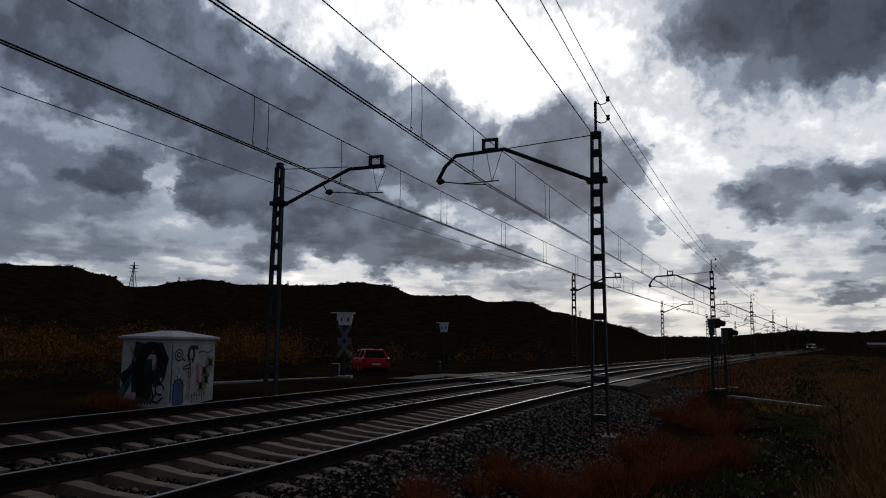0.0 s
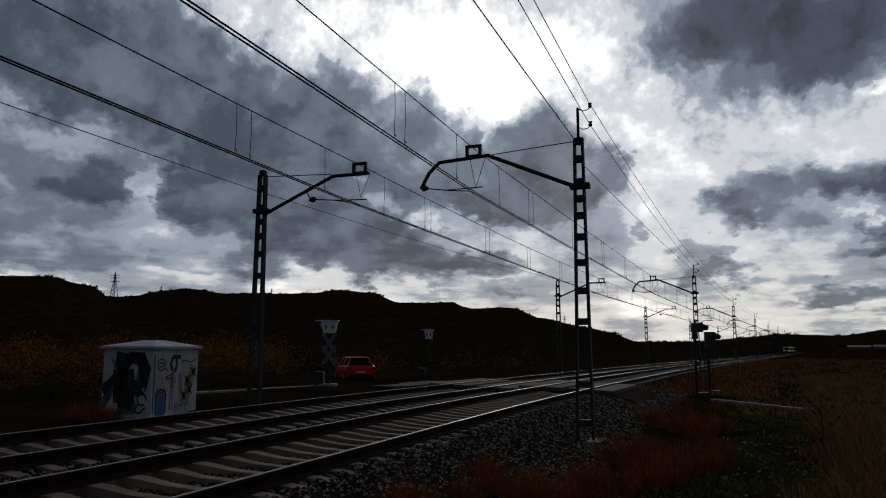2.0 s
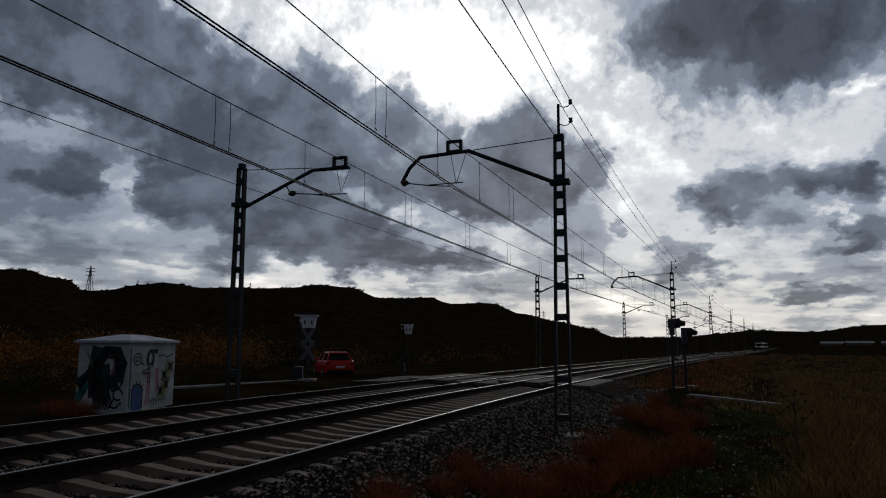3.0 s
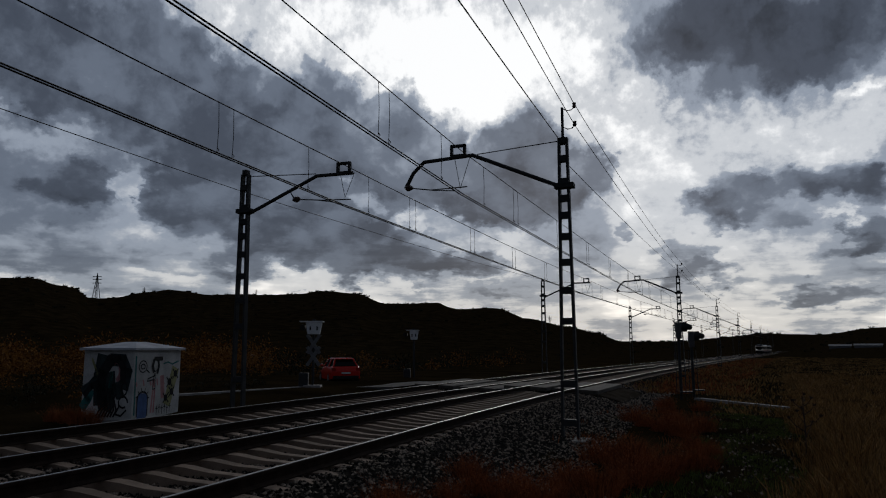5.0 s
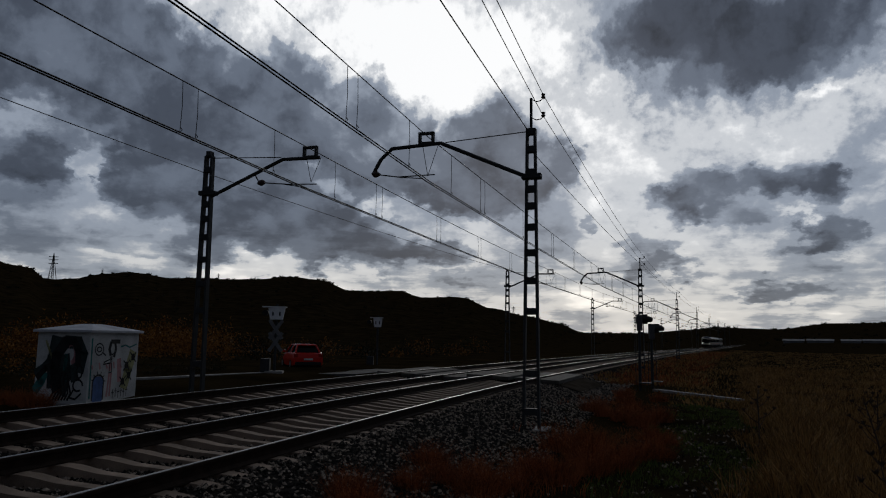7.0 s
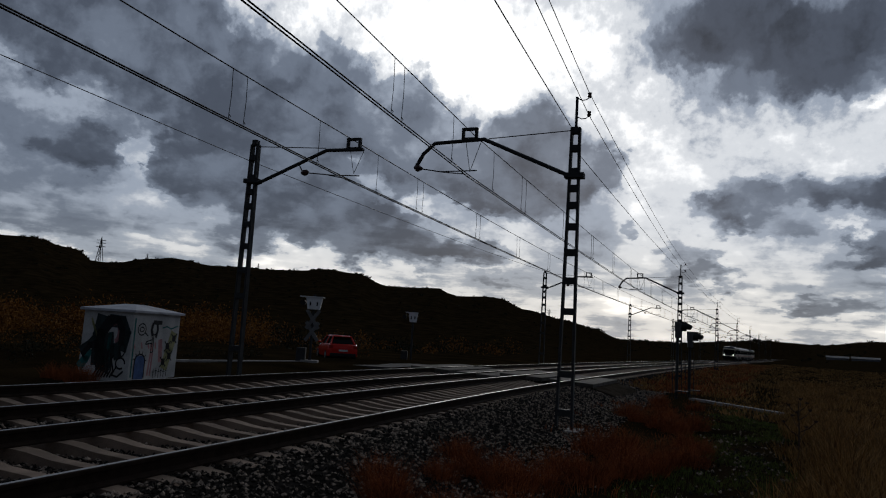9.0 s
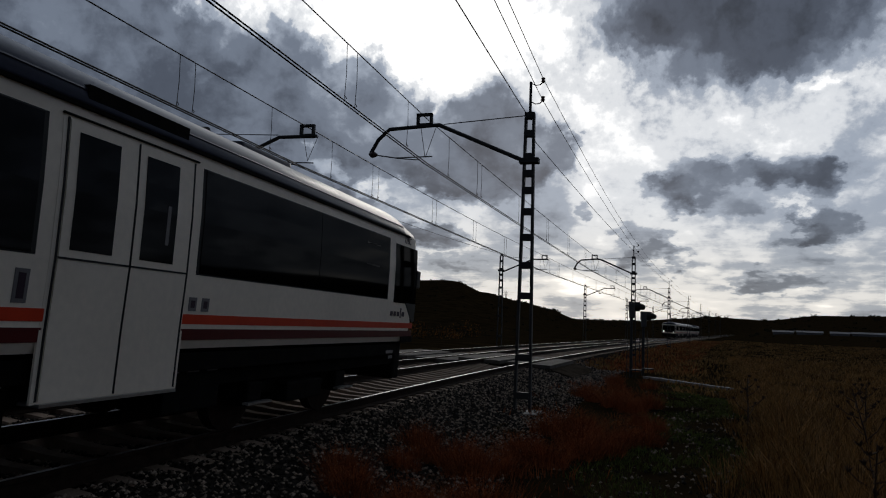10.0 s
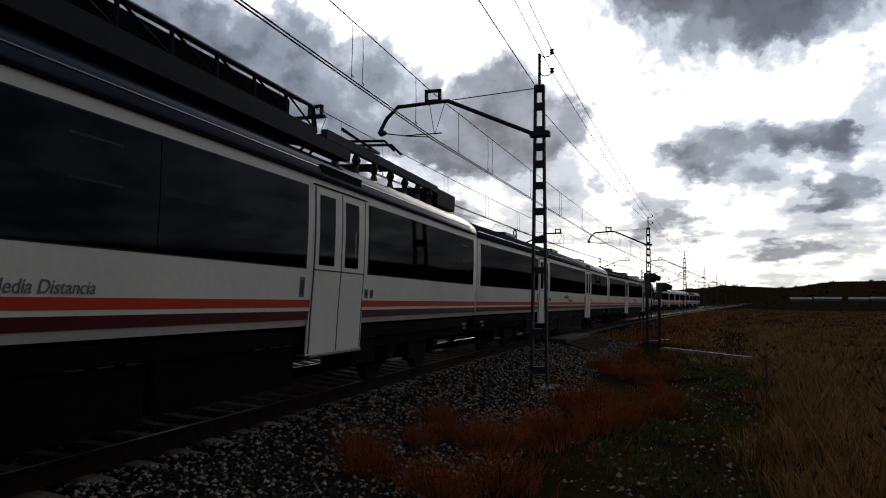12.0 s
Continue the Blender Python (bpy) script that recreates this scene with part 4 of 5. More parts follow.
            part("cage_rail", Soup().tube([(x * 0.95, G - 18.5, 4.02), (x * 0.95, G - 8.0, 4.02), (x * 0.9, G - 7.8, 3.7)], 0.03, 5), M["roof_gear"], c)
            part("cage_rail", Soup().tube([(x * 0.55, G - 18.5, 4.18), (x * 0.55, G - 8.0, 4.18)], 0.03, 5), M["roof_gear"], c)
        part("resistor_bank", Soup().box((-0.62, G - 18.3, 3.42), (0.62, G - 8.3, 4.05)), M["train_dark"], c, bevel=0.03)
    else:
        for k in range(3):
            part("roof_hatch", Soup().box((-0.55, L - 4.5 - k * 7.4, 3.40), (0.55, L - 3.2 - k * 7.4, 3.53)), M["train_roof"], c, bevel=0.04)
    return c


leading = build_car("white leading carriage with red stripes and black cab end", cab=True)
middle = build_car("white middle carriage with red and maroon stripes and tinted windows")
powered = build_car("white powered carriage with red and maroon stripes and a pantograph", roof_gear=True)

oncoming_head = build_car("white oncoming carriage with red stripes and lit headlights", cab=True, light="headlight")
oncoming_mid = copy_thing(middle, pose(0, 0, 0))
oncoming_mid["label"] = "white middle carriage of the oncoming train with red stripes"
oncoming_tail = copy_thing(leading, pose(0, 0, 0))
oncoming_tail["label"] = "white rear carriage of the oncoming train with red stripes"


def carriage_pose(y, centre, turned=False):
    """A carriage with its middle at y, set on its two bogies."""
    a, b = on_line(y - 8.8, centre, CANT_UP), on_line(y + 8.8, centre, CANT_UP)
    p, d = (a.translation + b.translation) / 2, b.translation - a.translation
    yaw = math.degrees(math.atan2(-d.x, d.y))
    pitch = math.degrees(math.atan2(d.z, math.hypot(d.x, d.y)))
    m = Matrix.Translation(p) @ pose(0, 0, 0, 0, 0, yaw) @ pose(0, 0, 0, pitch, 0, 0) @ pose(0, 0, 0, 0, CANT, 0)
    return m @ pose(0, 0, 0, 0, 0, 180) if turned else m


def near_front(t):
    return 11.86 + (27.1 if t > 10 else 26.0) * (t - 10.0)


def oncoming_front(t):
    return 157.0 - 28.3 * (t - 10.0)


# ---------------------------------------------------------------- hut with graffiti
def build_hut():
    h = thing("trackside_hut", "small whitewashed hut covered in graffiti beside the track", "hut", pose(-10.0, 13.2, -0.36, 0, 0, 12))
    W, D, H = 1.47, 2.0, 1.72
    wall = Soup()
    wall.box((-W, 0, -0.3), (0, 0.12, H)).box((-W, D - 0.12, -0.3), (0, D, H)).box((-W, 0.12, -0.3), (-W + 0.12, D - 0.12, H)).box((-0.12, 0.12, -0.3), (0, D - 0.12, H))
    part("wall", wall, M["hut_wall"], h, "whitewashed rendered wall")
    e = 0.09
    roof = Soup().add([(-W - e, -e, H), (e, -e, H), (e, D + e, H), (-W - e, D + e, H), (-W - e, -e, H + 0.06), (e, -e, H + 0.06), (e, D + e, H + 0.06), (-W - e, D + e, H + 0.06), (-W * 0.62, D * 0.4, H + 0.22), (-W * 0.38, D * 0.4, H + 0.22), (-W * 0.38, D * 0.6, H + 0.22), (-W * 0.62, D * 0.6, H + 0.22)],
                      [(3, 2, 1, 0), (0, 1, 5, 4), (1, 2, 6, 5), (2, 3, 7, 6), (3, 0, 4, 7), (4, 5, 9, 8), (5, 6, 10, 9), (6, 7, 11, 10), (7, 4, 8, 11), (8, 9, 10, 11)])
    part("roof", roof, M["hut_roof"], h, "pale hipped cement roof")
    part("plinth", Soup().box((-W - 0.1, -0.12, -0.5), (0.2, D + 0.3, -0.02)), M["kerb"], h, bevel=0.03)
    part("vent_grille", Soup().box((0.0, 0.82, H - 0.28), (0.012, 1.18, H - 0.17)), M["paint_black"], h)

    def stroke(pts, r, mat, face):
        """A painted line; face 'track' is the wall by the rails, 'front' the wall to the path."""
        if len(pts) == 1:
            pts = pts * 2
        s = Soup()
        for (a0, b0), (a1, b1) in zip(pts, pts[1:]):
            d = Vector((a1 - a0, b1 - b0))
            if d.length < 1e-5:
                d = Vector((0.001, 0))
            n = Vector((-d.y, d.x)).normalized() * r
            e2 = d.normalized() * r * 0.6
            q = [(a0 - e2.x + n.x, b0 - e2.y + n.y), (a0 - e2.x - n.x, b0 - e2.y - n.y), (a1 + e2.x - n.x, b1 + e2.y - n.y), (a1 + e2.x + n.x, b1 + e2.y + n.y)]
            lift = 0.004 if mat != "paint_black" else 0.007
            if face == "track":
                s.add([(lift, a * 0.95, b) for a, b in q], [(0, 1, 2, 3)])
            else:
                s.add([(-W + a * 0.82, -lift, b) for a, b in q], [(0, 1, 2, 3)])
        tagged(part("graffiti", s, M[mat], h), kind="stuff")

    def ring(cx, cz, rx, rz, n=12, a0=0, a1=360):
        return [(cx + rx * math.cos(radians(a0 + (a1 - a0) * k / n)), cz + rz * math.sin(radians(a0 + (a1 - a0) * k / n))) for k in range(n + 1)]
    # wall by the rails: speech bubble, figure, blue door, scribbles
    stroke(ring(0.38, 1.30, 0.17, 0.15), 0.016, "paint_black", "track")
    stroke(ring(0.38, 1.30, 0.09, 0.06), 0.016, "paint_black", "track")
    stroke([(0.52, 1.22), (0.66, 1.14)], 0.02, "paint_black", "track")
    stroke([(0.85, 1.46), (0.80, 1.30), (0.86, 1.16)], 0.05, "paint_black", "track")
    stroke(ring(0.92, 1.32, 0.13, 0.16), 0.016, "paint_black", "track")
    stroke([(1.02, 1.50), (1.08, 1.30), (1.02, 1.12)], 0.045, "paint_black", "track")
    stroke([(0.92, 1.12), (0.95, 0.72), (0.84, 0.70), (0.88, 1.1)], 0.016, "paint_black", "track")
    stroke([(0.90, 1.05), (0.62, 0.98), (0.60, 0.92), (0.88, 0.95)], 0.018, "paint_black", "track")
    stroke([(0.87, 0.92), (0.88, 0.78)], 0.06, "paint_pink", "track")
    stroke([(0.86, 0.68), (0.80, 0.12)], 0.035, "paint_pink", "track")
    stroke([(0.94, 0.68), (0.92, 0.12)], 0.035, "paint_pink", "track")
    stroke([(0.42, 0.05), (0.42, 0.50)], 0.20, "paint_blue", "track")
    stroke([(0.20, 0.05), (0.20, 0.48)] + ring(0.42, 0.48, 0.22, 0.18, 8, 180, 0) + [(0.64, 0.05)], 0.022, "paint_black", "track")
    stroke([(1.55, 0.35), (1.70, 0.75), (1.85, 1.15)], 0.17, "paint_olive", "track")
    for a, z in ((1.88, 1.08), (1.60, 0.87), (1.72, 0.60), (1.46, 0.45)):
        stroke(ring(a, z, 0.055, 0.06, 8), 0.035, "paint_black", "track")
        for da, dz in ((0.13, 0.13), (-0.13, 0.12), (0.13, -0.12), (-0.12, -0.13)):
            stroke([(a, z), (a + da, z + dz)], 0.020, "paint_black", "track")
    for k in range(6):
        a, z = 1.06 + 0.12 * k, 0.04 + 0.03 * (k % 2)
        stroke([(a, z), (a, z + 0.22)], 0.012, "paint_black", "track")
        stroke([(a - 0.045, z + 0.15), (a + 0.045, z + 0.15)], 0.011, "paint_black", "track")
    for k in range(6):
        t = radians(170 - 34 * k)
        stroke([(0.42 + 0.21 * math.cos(t), 0.50 + 0.18 * math.sin(t)), (0.42 + 0.28 * math.cos(t), 0.50 + 0.25 * math.sin(t))], 0.014, "paint_black", "track")
    stroke([(1.3, 1.36), (1.5, 1.40), (1.7, 1.34), (2.0, 1.42)], 0.02, "paint_teal", "track")
    # wall to the path: dark mural with teal
    stroke([(0.66, 1.50), (0.58, 1.05), (0.62, 0.45)], 0.20, "paint_murk", "front")
    stroke([(1.02, 1.48), (1.40, 1.46), (1.58, 1.18), (1.50, 0.82)], 0.16, "paint_murk", "front")
    stroke([(0.95, 1.05), (1.02, 0.65), (0.92, 0.30)], 0.20, "paint_murk", "front")
    stroke([(1.25, 0.85), (1.35, 0.60)], 0.14, "paint_murk", "front")
    stroke([(0.02, 0.72), (0.28, 0.86), (0.46, 1.02)], 0.09, "paint_murk", "front")
    stroke([(0.06, 0.30), (0.22, 0.50), (0.30, 0.66)], 0.13, "paint_teal", "front")
    stroke([(0.95, 1.45), (0.70, 1.15), (0.66, 0.75), (0.80, 0.35)], 0.16, "paint_black", "front")
    stroke([(0.98, 1.52), (1.25, 1.50), (1.42, 1.28), (1.44, 0.95)], 0.10, "paint_black", "front")
    stroke([(0.10, 0.60), (0.34, 0.82), (0.62, 0.92)], 0.08, "paint_black", "front")
    stroke(ring(1.18, 1.20, 0.15, 0.24, 12, -70, 130), 0.06, "paint_pink", "front")
    stroke([(1.02, 1.15), (1.00, 0.80), (1.12, 0.52)], 0.06, "paint_teal", "front")
    for k in range(7):
        a = 0.62 + 0.10 * k
        stroke([(a, 0.85 - 0.04 * k), (a - 0.07 + 0.04 * (k % 3), 0.5), (a + 0.04, 0.22), (a - 0.06, 0.06)], 0.028, "paint_black", "front")
    stroke(ring(1.48, 0.42, 0.16, 0.14, 10, 0, 300), 0.025, "paint_black", "front")
    stroke([(1.34, 0.30), (1.22, 0.12), (1.42, 0.08), (1.60, 0.22)], 0.025, "paint_black", "front")
    stroke(ring(1.5, 0.75, 0.10, 0.16, 8), 0.022, "paint_black", "front")
    for k in range(6):
        stroke([(0.30 + 0.05 * k, 1.50 - 0.08 * k), (0.36 + 0.05 * k, 1.36 - 0.08 * k)], 0.03, "paint_olive", "front")
        stroke([(0.12 + 0.3 * k, 0.9 + 0.05 * (k % 2)), (0.16 + 0.3 * k, 0.82)], 0.03, "paint_pink", "track")
    stroke([(0.08, 1.56), (0.10, 0.10)], 0.03, "paint_teal", "track")
    stroke([(1.25, 1.0), (1.32, 0.5)], 0.09, "paint_pink", "track")


build_hut()


# ---------------------------------------------------------------- red hatchback
def build_hatchback():
    c = thing("hatchback", "small red hatchback seen from behind at the crossing", "car", pose(-15.5, 30.9, -0.27, 0, 0, 45) @ Matrix.Diagonal((0.84, 0.84, 0.84, 1)))

    def shell(rings):
        """Cross sections from tail to nose: y, half width low, half width high, z low, z high."""
        vs, fs = [], []
        for y, w0, w1, z0, z1 in rings:
            zm = z0 + (z1 - z0) * 0.55
            half = [(w0, z0), (w0 * 1.02, zm), ((w0 + w1) / 2, z1 - 0.03), (w1 * 0.9, z1)]
            vs += [(x, y, z) for x, z in half] + [(-x, y, z) for x, z in reversed(half)]
        n = 8
        for i in range(len(rings) - 1):
            fs += [(i * n + k, i * n + (k + 1) % n, (i + 1) * n + (k + 1) % n, (i + 1) * n + k) for k in range(n)]
        fs += [tuple(range(n)), tuple(reversed(range((len(rings) - 1) * n, len(rings) * n)))]
        return Soup().add(vs, fs)
    body = shell([(-1.96, 0.74, 0.72, 0.36, 0.72), (-1.90, 0.84, 0.78, 0.28, 0.94), (-1.70, 0.87, 0.80, 0.24, 1.00), (-1.0, 0.88, 0.82, 0.22, 0.98), (0.6, 0.87, 0.80, 0.22, 0.96), (1.2, 0.86, 0.76, 0.24, 0.90), (1.75, 0.82, 0.66, 0.28, 0.78), (1.95, 0.68, 0.55, 0.34, 0.62)])
    part("body", body, M["car_red"], c, "glossy red body", smooth=True, bevel=0.015)
    cabin = Soup().add([(-0.70, -1.78, 0.97), (0.70, -1.78, 0.97), (0.72, 1.05, 0.93), (-0.72, 1.05, 0.93), (-0.52, -1.36, 1.42), (0.52, -1.36, 1.42), (0.54, 0.25, 1.42), (-0.54, 0.25, 1.42)],
                       [(3, 2, 1, 0), (4, 5, 6, 7), (0, 1, 5, 4), (1, 2, 6, 5), (2, 3, 7, 6), (3, 0, 4, 7)])
    part("window_band", cabin, M["train_glass"], c, "dark glass all round the cabin", bevel=0.02)
    roof = Soup().add([(-0.55, -1.42, 1.40), (0.55, -1.42, 1.40), (0.57, 0.30, 1.40), (-0.57, 0.30, 1.40), (-0.47, -1.30, 1.475), (0.47, -1.30, 1.475), (0.48, 0.12, 1.475), (-0.48, 0.12, 1.475)],
                      [(3, 2, 1, 0), (4, 5, 6, 7), (0, 1, 5, 4), (1, 2, 6, 5), (2, 3, 7, 6), (3, 0, 4, 7)])
    part("roof", roof, M["car_red"], c, bevel=0.02)
    part("roof_spoiler", Soup().box((-0.50, -1.55, 1.385), (0.50, -1.34, 1.43)), M["car_red"], c, bevel=0.015)
    for s in (-1, 1):
        for lo, hi in (((s * 0.71, -1.78, 0.97), (s * 0.53, -1.36, 1.42)), ((s * 0.74, -0.55, 0.97), (s * 0.56, -0.60, 1.42)), ((s * 0.73, 1.05, 0.94), (s * 0.55, 0.27, 1.42))):
            part("pillar", Soup().tube([lo, hi], 0.05, 6), M["car_red"], c)
        part("tail_lamp", Soup().box((s * 0.60, -1.97, 0.74), (s * 0.83, -1.78, 0.93)), M["tail"], c, bevel=0.03)
        part("door_mirror", Soup().box((s * 0.86, 0.55, 0.97), (s * 1.02, 0.68, 1.10)), M["car_red"], c, bevel=0.03)
        for y in (-1.2, 1.25):
            w = part("wheel", Soup().tube([(s * 0.68, y, 0.30), (s * 0.70, y, 0.30), (s * 0.88, y, 0.30), (s * 0.90, y, 0.30)], [0.27, 0.30, 0.30, 0.27], 20), M["tyre"], c)
            part("rim", Soup().tube([(s * 0.89, y, 0.30), (s * 0.906, y, 0.30)], 0.19, 12), M["rim"], w)
    part("bumper", Soup().box((-0.76, -2.02, 0.26), (0.76, -1.86, 0.46)), M["tyre"], c, bevel=0.05)
    part("number_plate", Soup().box((-0.26, -2.0, 0.56), (0.26, -1.955, 0.66)), M["plate"], c)


build_hatchback()


# ---------------------------------------------------------------- crossing lights and signals
def build_crossing_light(at, label, boards=True, k=1.0):
    c = thing("crossing_light", label, "crossing light", at, "crossing lights")
    part("post", Soup().tube([(0, 0, -0.3), (0, 0, 2.75)], 0.055, 8), M["galv"], c)
    part("base_block", Soup().box((-0.35, -0.35, -0.4), (0.35, 0.35, 0.06)), M["kerb"], c, bevel=0.03)
    case = part("lamp_case", Soup().add([(-0.25 * k, -0.12, 2.12), (0.25 * k, -0.12, 2.12), (0.34 * k, -0.12, 2.62), (-0.34 * k, -0.12, 2.62), (-0.25 * k, 0.12, 2.12), (0.25 * k, 0.12, 2.12), (0.34 * k, 0.12, 2.62), (-0.34 * k, 0.12, 2.62)], [(0, 1, 2, 3), (4, 7, 6, 5), (0, 4, 5, 1), (1, 5, 6, 2), (2, 6, 7, 3), (3, 7, 4, 0)]), M["signal_box"], c, "pale grey lamp case", bevel=0.03)
    for x in (-0.14 * k, 0.14 * k):
        part("case_latch", Soup().box((x - 0.03, -0.135, 2.28), (x + 0.03, -0.118, 2.44)), M["signal_black"], case)
    part("visor", Soup().box((-0.58 * k, -0.16, 2.62), (0.38 * k, 0.34, 2.66)), M["signal_box"], c)
    part("side_lamp", Soup().tube([(-0.48, 0.05, 2.40), (-0.48, 0.30, 2.40)], 0.12, 12), M["signal_black"], c)
    for z in (1.72, 1.22) if boards else ():
        for sgn in (-1, 1):
            part("cross_board", Soup().box((-0.46, -0.075, -0.07), (0.46, -0.055, 0.07)), M["cross_white"], c, at=pose(0, 0 - 0.012 * sgn, z, 0, 38 * sgn + 18 * sgn, 0))
    part("control_box", Soup().box((-0.55, -0.2, 0.0), (-0.18, 0.15, 0.55)), M["galv"], c, bevel=0.02)


build_crossing_light(pose(-12.55, 24.5, -0.12, 0, 0, 28), "grey crossing lamp post with crossed boards seen from behind")
build_crossing_light(pose(-13.3, 34.9, -0.22, 0, 0, 24), "grey crossing lamp post beyond the road, with no boards", False, 0.72)


def build_signal(at, h, label):
    s = thing("railway_signal", label, "railway signal", at, "railway signals")
    part("post", Soup().tube([(0, 0, -0.5), (0, 0, h + 0.35)], 0.06, 8), M["galv"], s)
    part("footing", Soup().box((-0.3, -0.3, -0.8), (0.3, 0.3, -0.02)), M["kerb"], s, bevel=0.02)
    case = part("signal_case", Soup().box((-0.10, -0.15, h - 0.26), (0.12, 0.10, h + 0.36)), M["signal_dark"], s, "dull grey signal case", bevel=0.03)
    part("hood", Soup().tube([(0.08, 0.05, h + 0.20), (0.36, 0.20, h + 0.22), (0.50, 0.28, h + 0.19)], [0.13, 0.13, 0.10], 12), M["signal_black"], case)
    part("back_plate", Soup().box((-0.12, 0.10, h + 0.02), (0.34, 0.14, h + 0.40)), M["signal_black"], case, bevel=0.02)
    part("ladder_step", Soup().box((-0.05, -0.25, 0.42), (0.42, 0.12, 0.46)), M["galv"], s)
    part("ladder_step", Soup().box((-0.25, -0.25, 0.02), (0.30, 0.12, 0.06)), M["galv"], s)
    for x in (-0.18, 0.18):
        part("ladder_rail", Soup().tube([(x, -0.2, 0.0), (x * 0.8, -0.16, h - 0.4)], 0.014, 5), M["galv"], s)


build_signal(pose(1.24, 29.6, -0.74, 0, 0, 10), 2.76, "grey railway signal with black hoods facing away beside the weeds")
build_signal(pose(1.52, 31.4, -0.76, 0, 0, 10), 2.45, "shorter grey railway signal with a black hood beside the weeds")


# ---------------------------------------------------------------- far pylons and sheds
def build_pylon(at, h):
    p = thing("pylon", "distant lattice pylon on the hill crest", "pylon", at, "pylons")
    w = h * 0.11
    for sx in (-1, 1):
        for sy in (-1, 1):
            part("leg", Soup().tube([(sx * w, sy * w, -1), (sx * w * 0.25, sy * w * 0.25, h * 0.7), (0, 0, h)], h * 0.012, 4), M["galv"], p)
    for z in (0.66, 0.78, 0.88):
        part("cross_arm", Soup().tube([(-h * 0.16, 0, h * z), (h * 0.16, 0, h * z)], h * 0.011, 4), M["galv"], p)
    for k in range(5):
        a, b = k / 7, (k + 1) / 7
        part("brace", Soup().tube([(-w * (1 - a), -w * (1 - a), h * a), (w * (1 - b), -w * (1 - b), h * b)], h * 0.008, 3), M["galv"], p)
        part("brace", Soup().tube([(w * (1 - a), -w * (1 - a), h * a), (-w * (1 - b), -w * (1 - b), h * b)], h * 0.008, 3), M["galv"], p)


def polar(az, r):
    x, y = 4.8 - r * math.sin(radians(az)), r * math.cos(radians(az))
    return x, y, ground_z(x, y)


for az, r, h in ((51.2, 345, 13.0), (48.0, 345, 4.5), (39.9, 350, 5.0), (16.6, 420, 7.0)):
    build_pylon(pose(*polar(az, r), 0, 0, 20), h)


def build_shed(az, r, w):
    x, y, z = polar(az, r)
    s = thing("farm_shed", "distant long pale farm shed at the field edge", "shed", pose(x, y, z, 0, 0, az), "farm sheds")
    part("wall", Soup().box((-w / 2, -6, -2), (w / 2, 6, 1.4)), M["glasshouse"], s)
    part("roof", Soup().add([(-w / 2 - 0.5, -6.6, 1.3), (w / 2 + 0.5, -6.6, 1.3), (w / 2 + 0.5, 0, 2.6), (-w / 2 - 0.5, 0, 2.6), (w / 2 + 0.5, 6.6, 1.3), (-w / 2 - 0.5, 6.6, 1.3)], [(0, 1, 2, 3), (3, 2, 4, 5), (0, 3, 5), (1, 4, 2), (0, 5, 4, 1)]), M["glasshouse"], s)


for az, r, w in ((-3.9, 600, 14), (-5.6, 590, 17), (-7.5, 585, 12), (-9.3, 590, 22), (-11.8, 600, 18)):
    build_shed(az, r, w)


# ---------------------------------------------------------------- plants
rng = random.Random(7)


def blades(soup, x, y, z, n, spread, height, width, lean=0.5, bend=0.35):
    for _ in range(n):
        a = rng.uniform(0, 2 * math.pi)
        r = spread * math.sqrt(rng.random())
        px, py = x + r * math.cos(a), y + r * math.sin(a)
        h = height * rng.uniform(0.55, 1.1)
        t = rng.uniform(0, 2 * math.pi)
        dx, dy = math.cos(t), math.sin(t)
        la = lean * rng.uniform(0.1, 1.0) * h
        ox, oy = math.cos(a + rng.uniform(-0.8, 0.8)), math.sin(a + rng.uniform(-0.8, 0.8))
        w = width * rng.uniform(0.6, 1.2)
        m1 = (px + ox * la * bend, py + oy * la * bend, z + h * 0.55)
        tip = (px + ox * la, py + oy * la, z + h)
        k = len(soup.v)
        soup.v += [(px - dx * w, py - dy * w, z), (px + dx * w, py + dy * w, z), (m1[0] + dx * w * 0.8, m1[1] + dy * w * 0.8, m1[2]), (m1[0] - dx * w * 0.8, m1[1] - dy * w * 0.8, m1[2]), tip]
        soup.f += [(k, k + 1, k + 2, k + 3), (k + 3, k + 2, k + 4)]


def stuff(name, soup, mat, label, category):
    ob = new(name, mesh_of(name, soup.v, soup.f, mat))
    return tagged(ob, label, category, kind="stuff")


def bush_mesh(name, mat, n, spread, height, width):
    s = Soup()
    blades(s, 0, 0, -0.05, n, spread, height, width, 1.1, 0.4)
    for _ in range(n):
        a, e = rng.uniform(0, 2 * math.pi), rng.uniform(0.1, 1.5)
        r = spread * rng.uniform(0.55, 1.15)
        c = Vector((math.cos(a) * math.cos(e) * r, math.sin(a) * math.cos(e) * r, 0.1 * height + math.sin(e) * height * rng.uniform(0.55, 1.0)))
        d = Vector((rng.uniform(-1, 1), rng.uniform(-1, 1), rng.uniform(-0.3, 1))).normalized() * height * rng.uniform(0.10, 0.25)
        q = d.cross(Vector((rng.uniform(-1, 1), rng.uniform(-1, 1), rng.uniform(-1, 1)))).normalized() * width * 1.4
        k = len(s.v)
        s.v += [tuple(c - q), tuple(c + q), tuple(c + d)]
        s.f += [(k, k + 1, k + 2)]
    return mesh_of(name, s.v, s.f, mat)


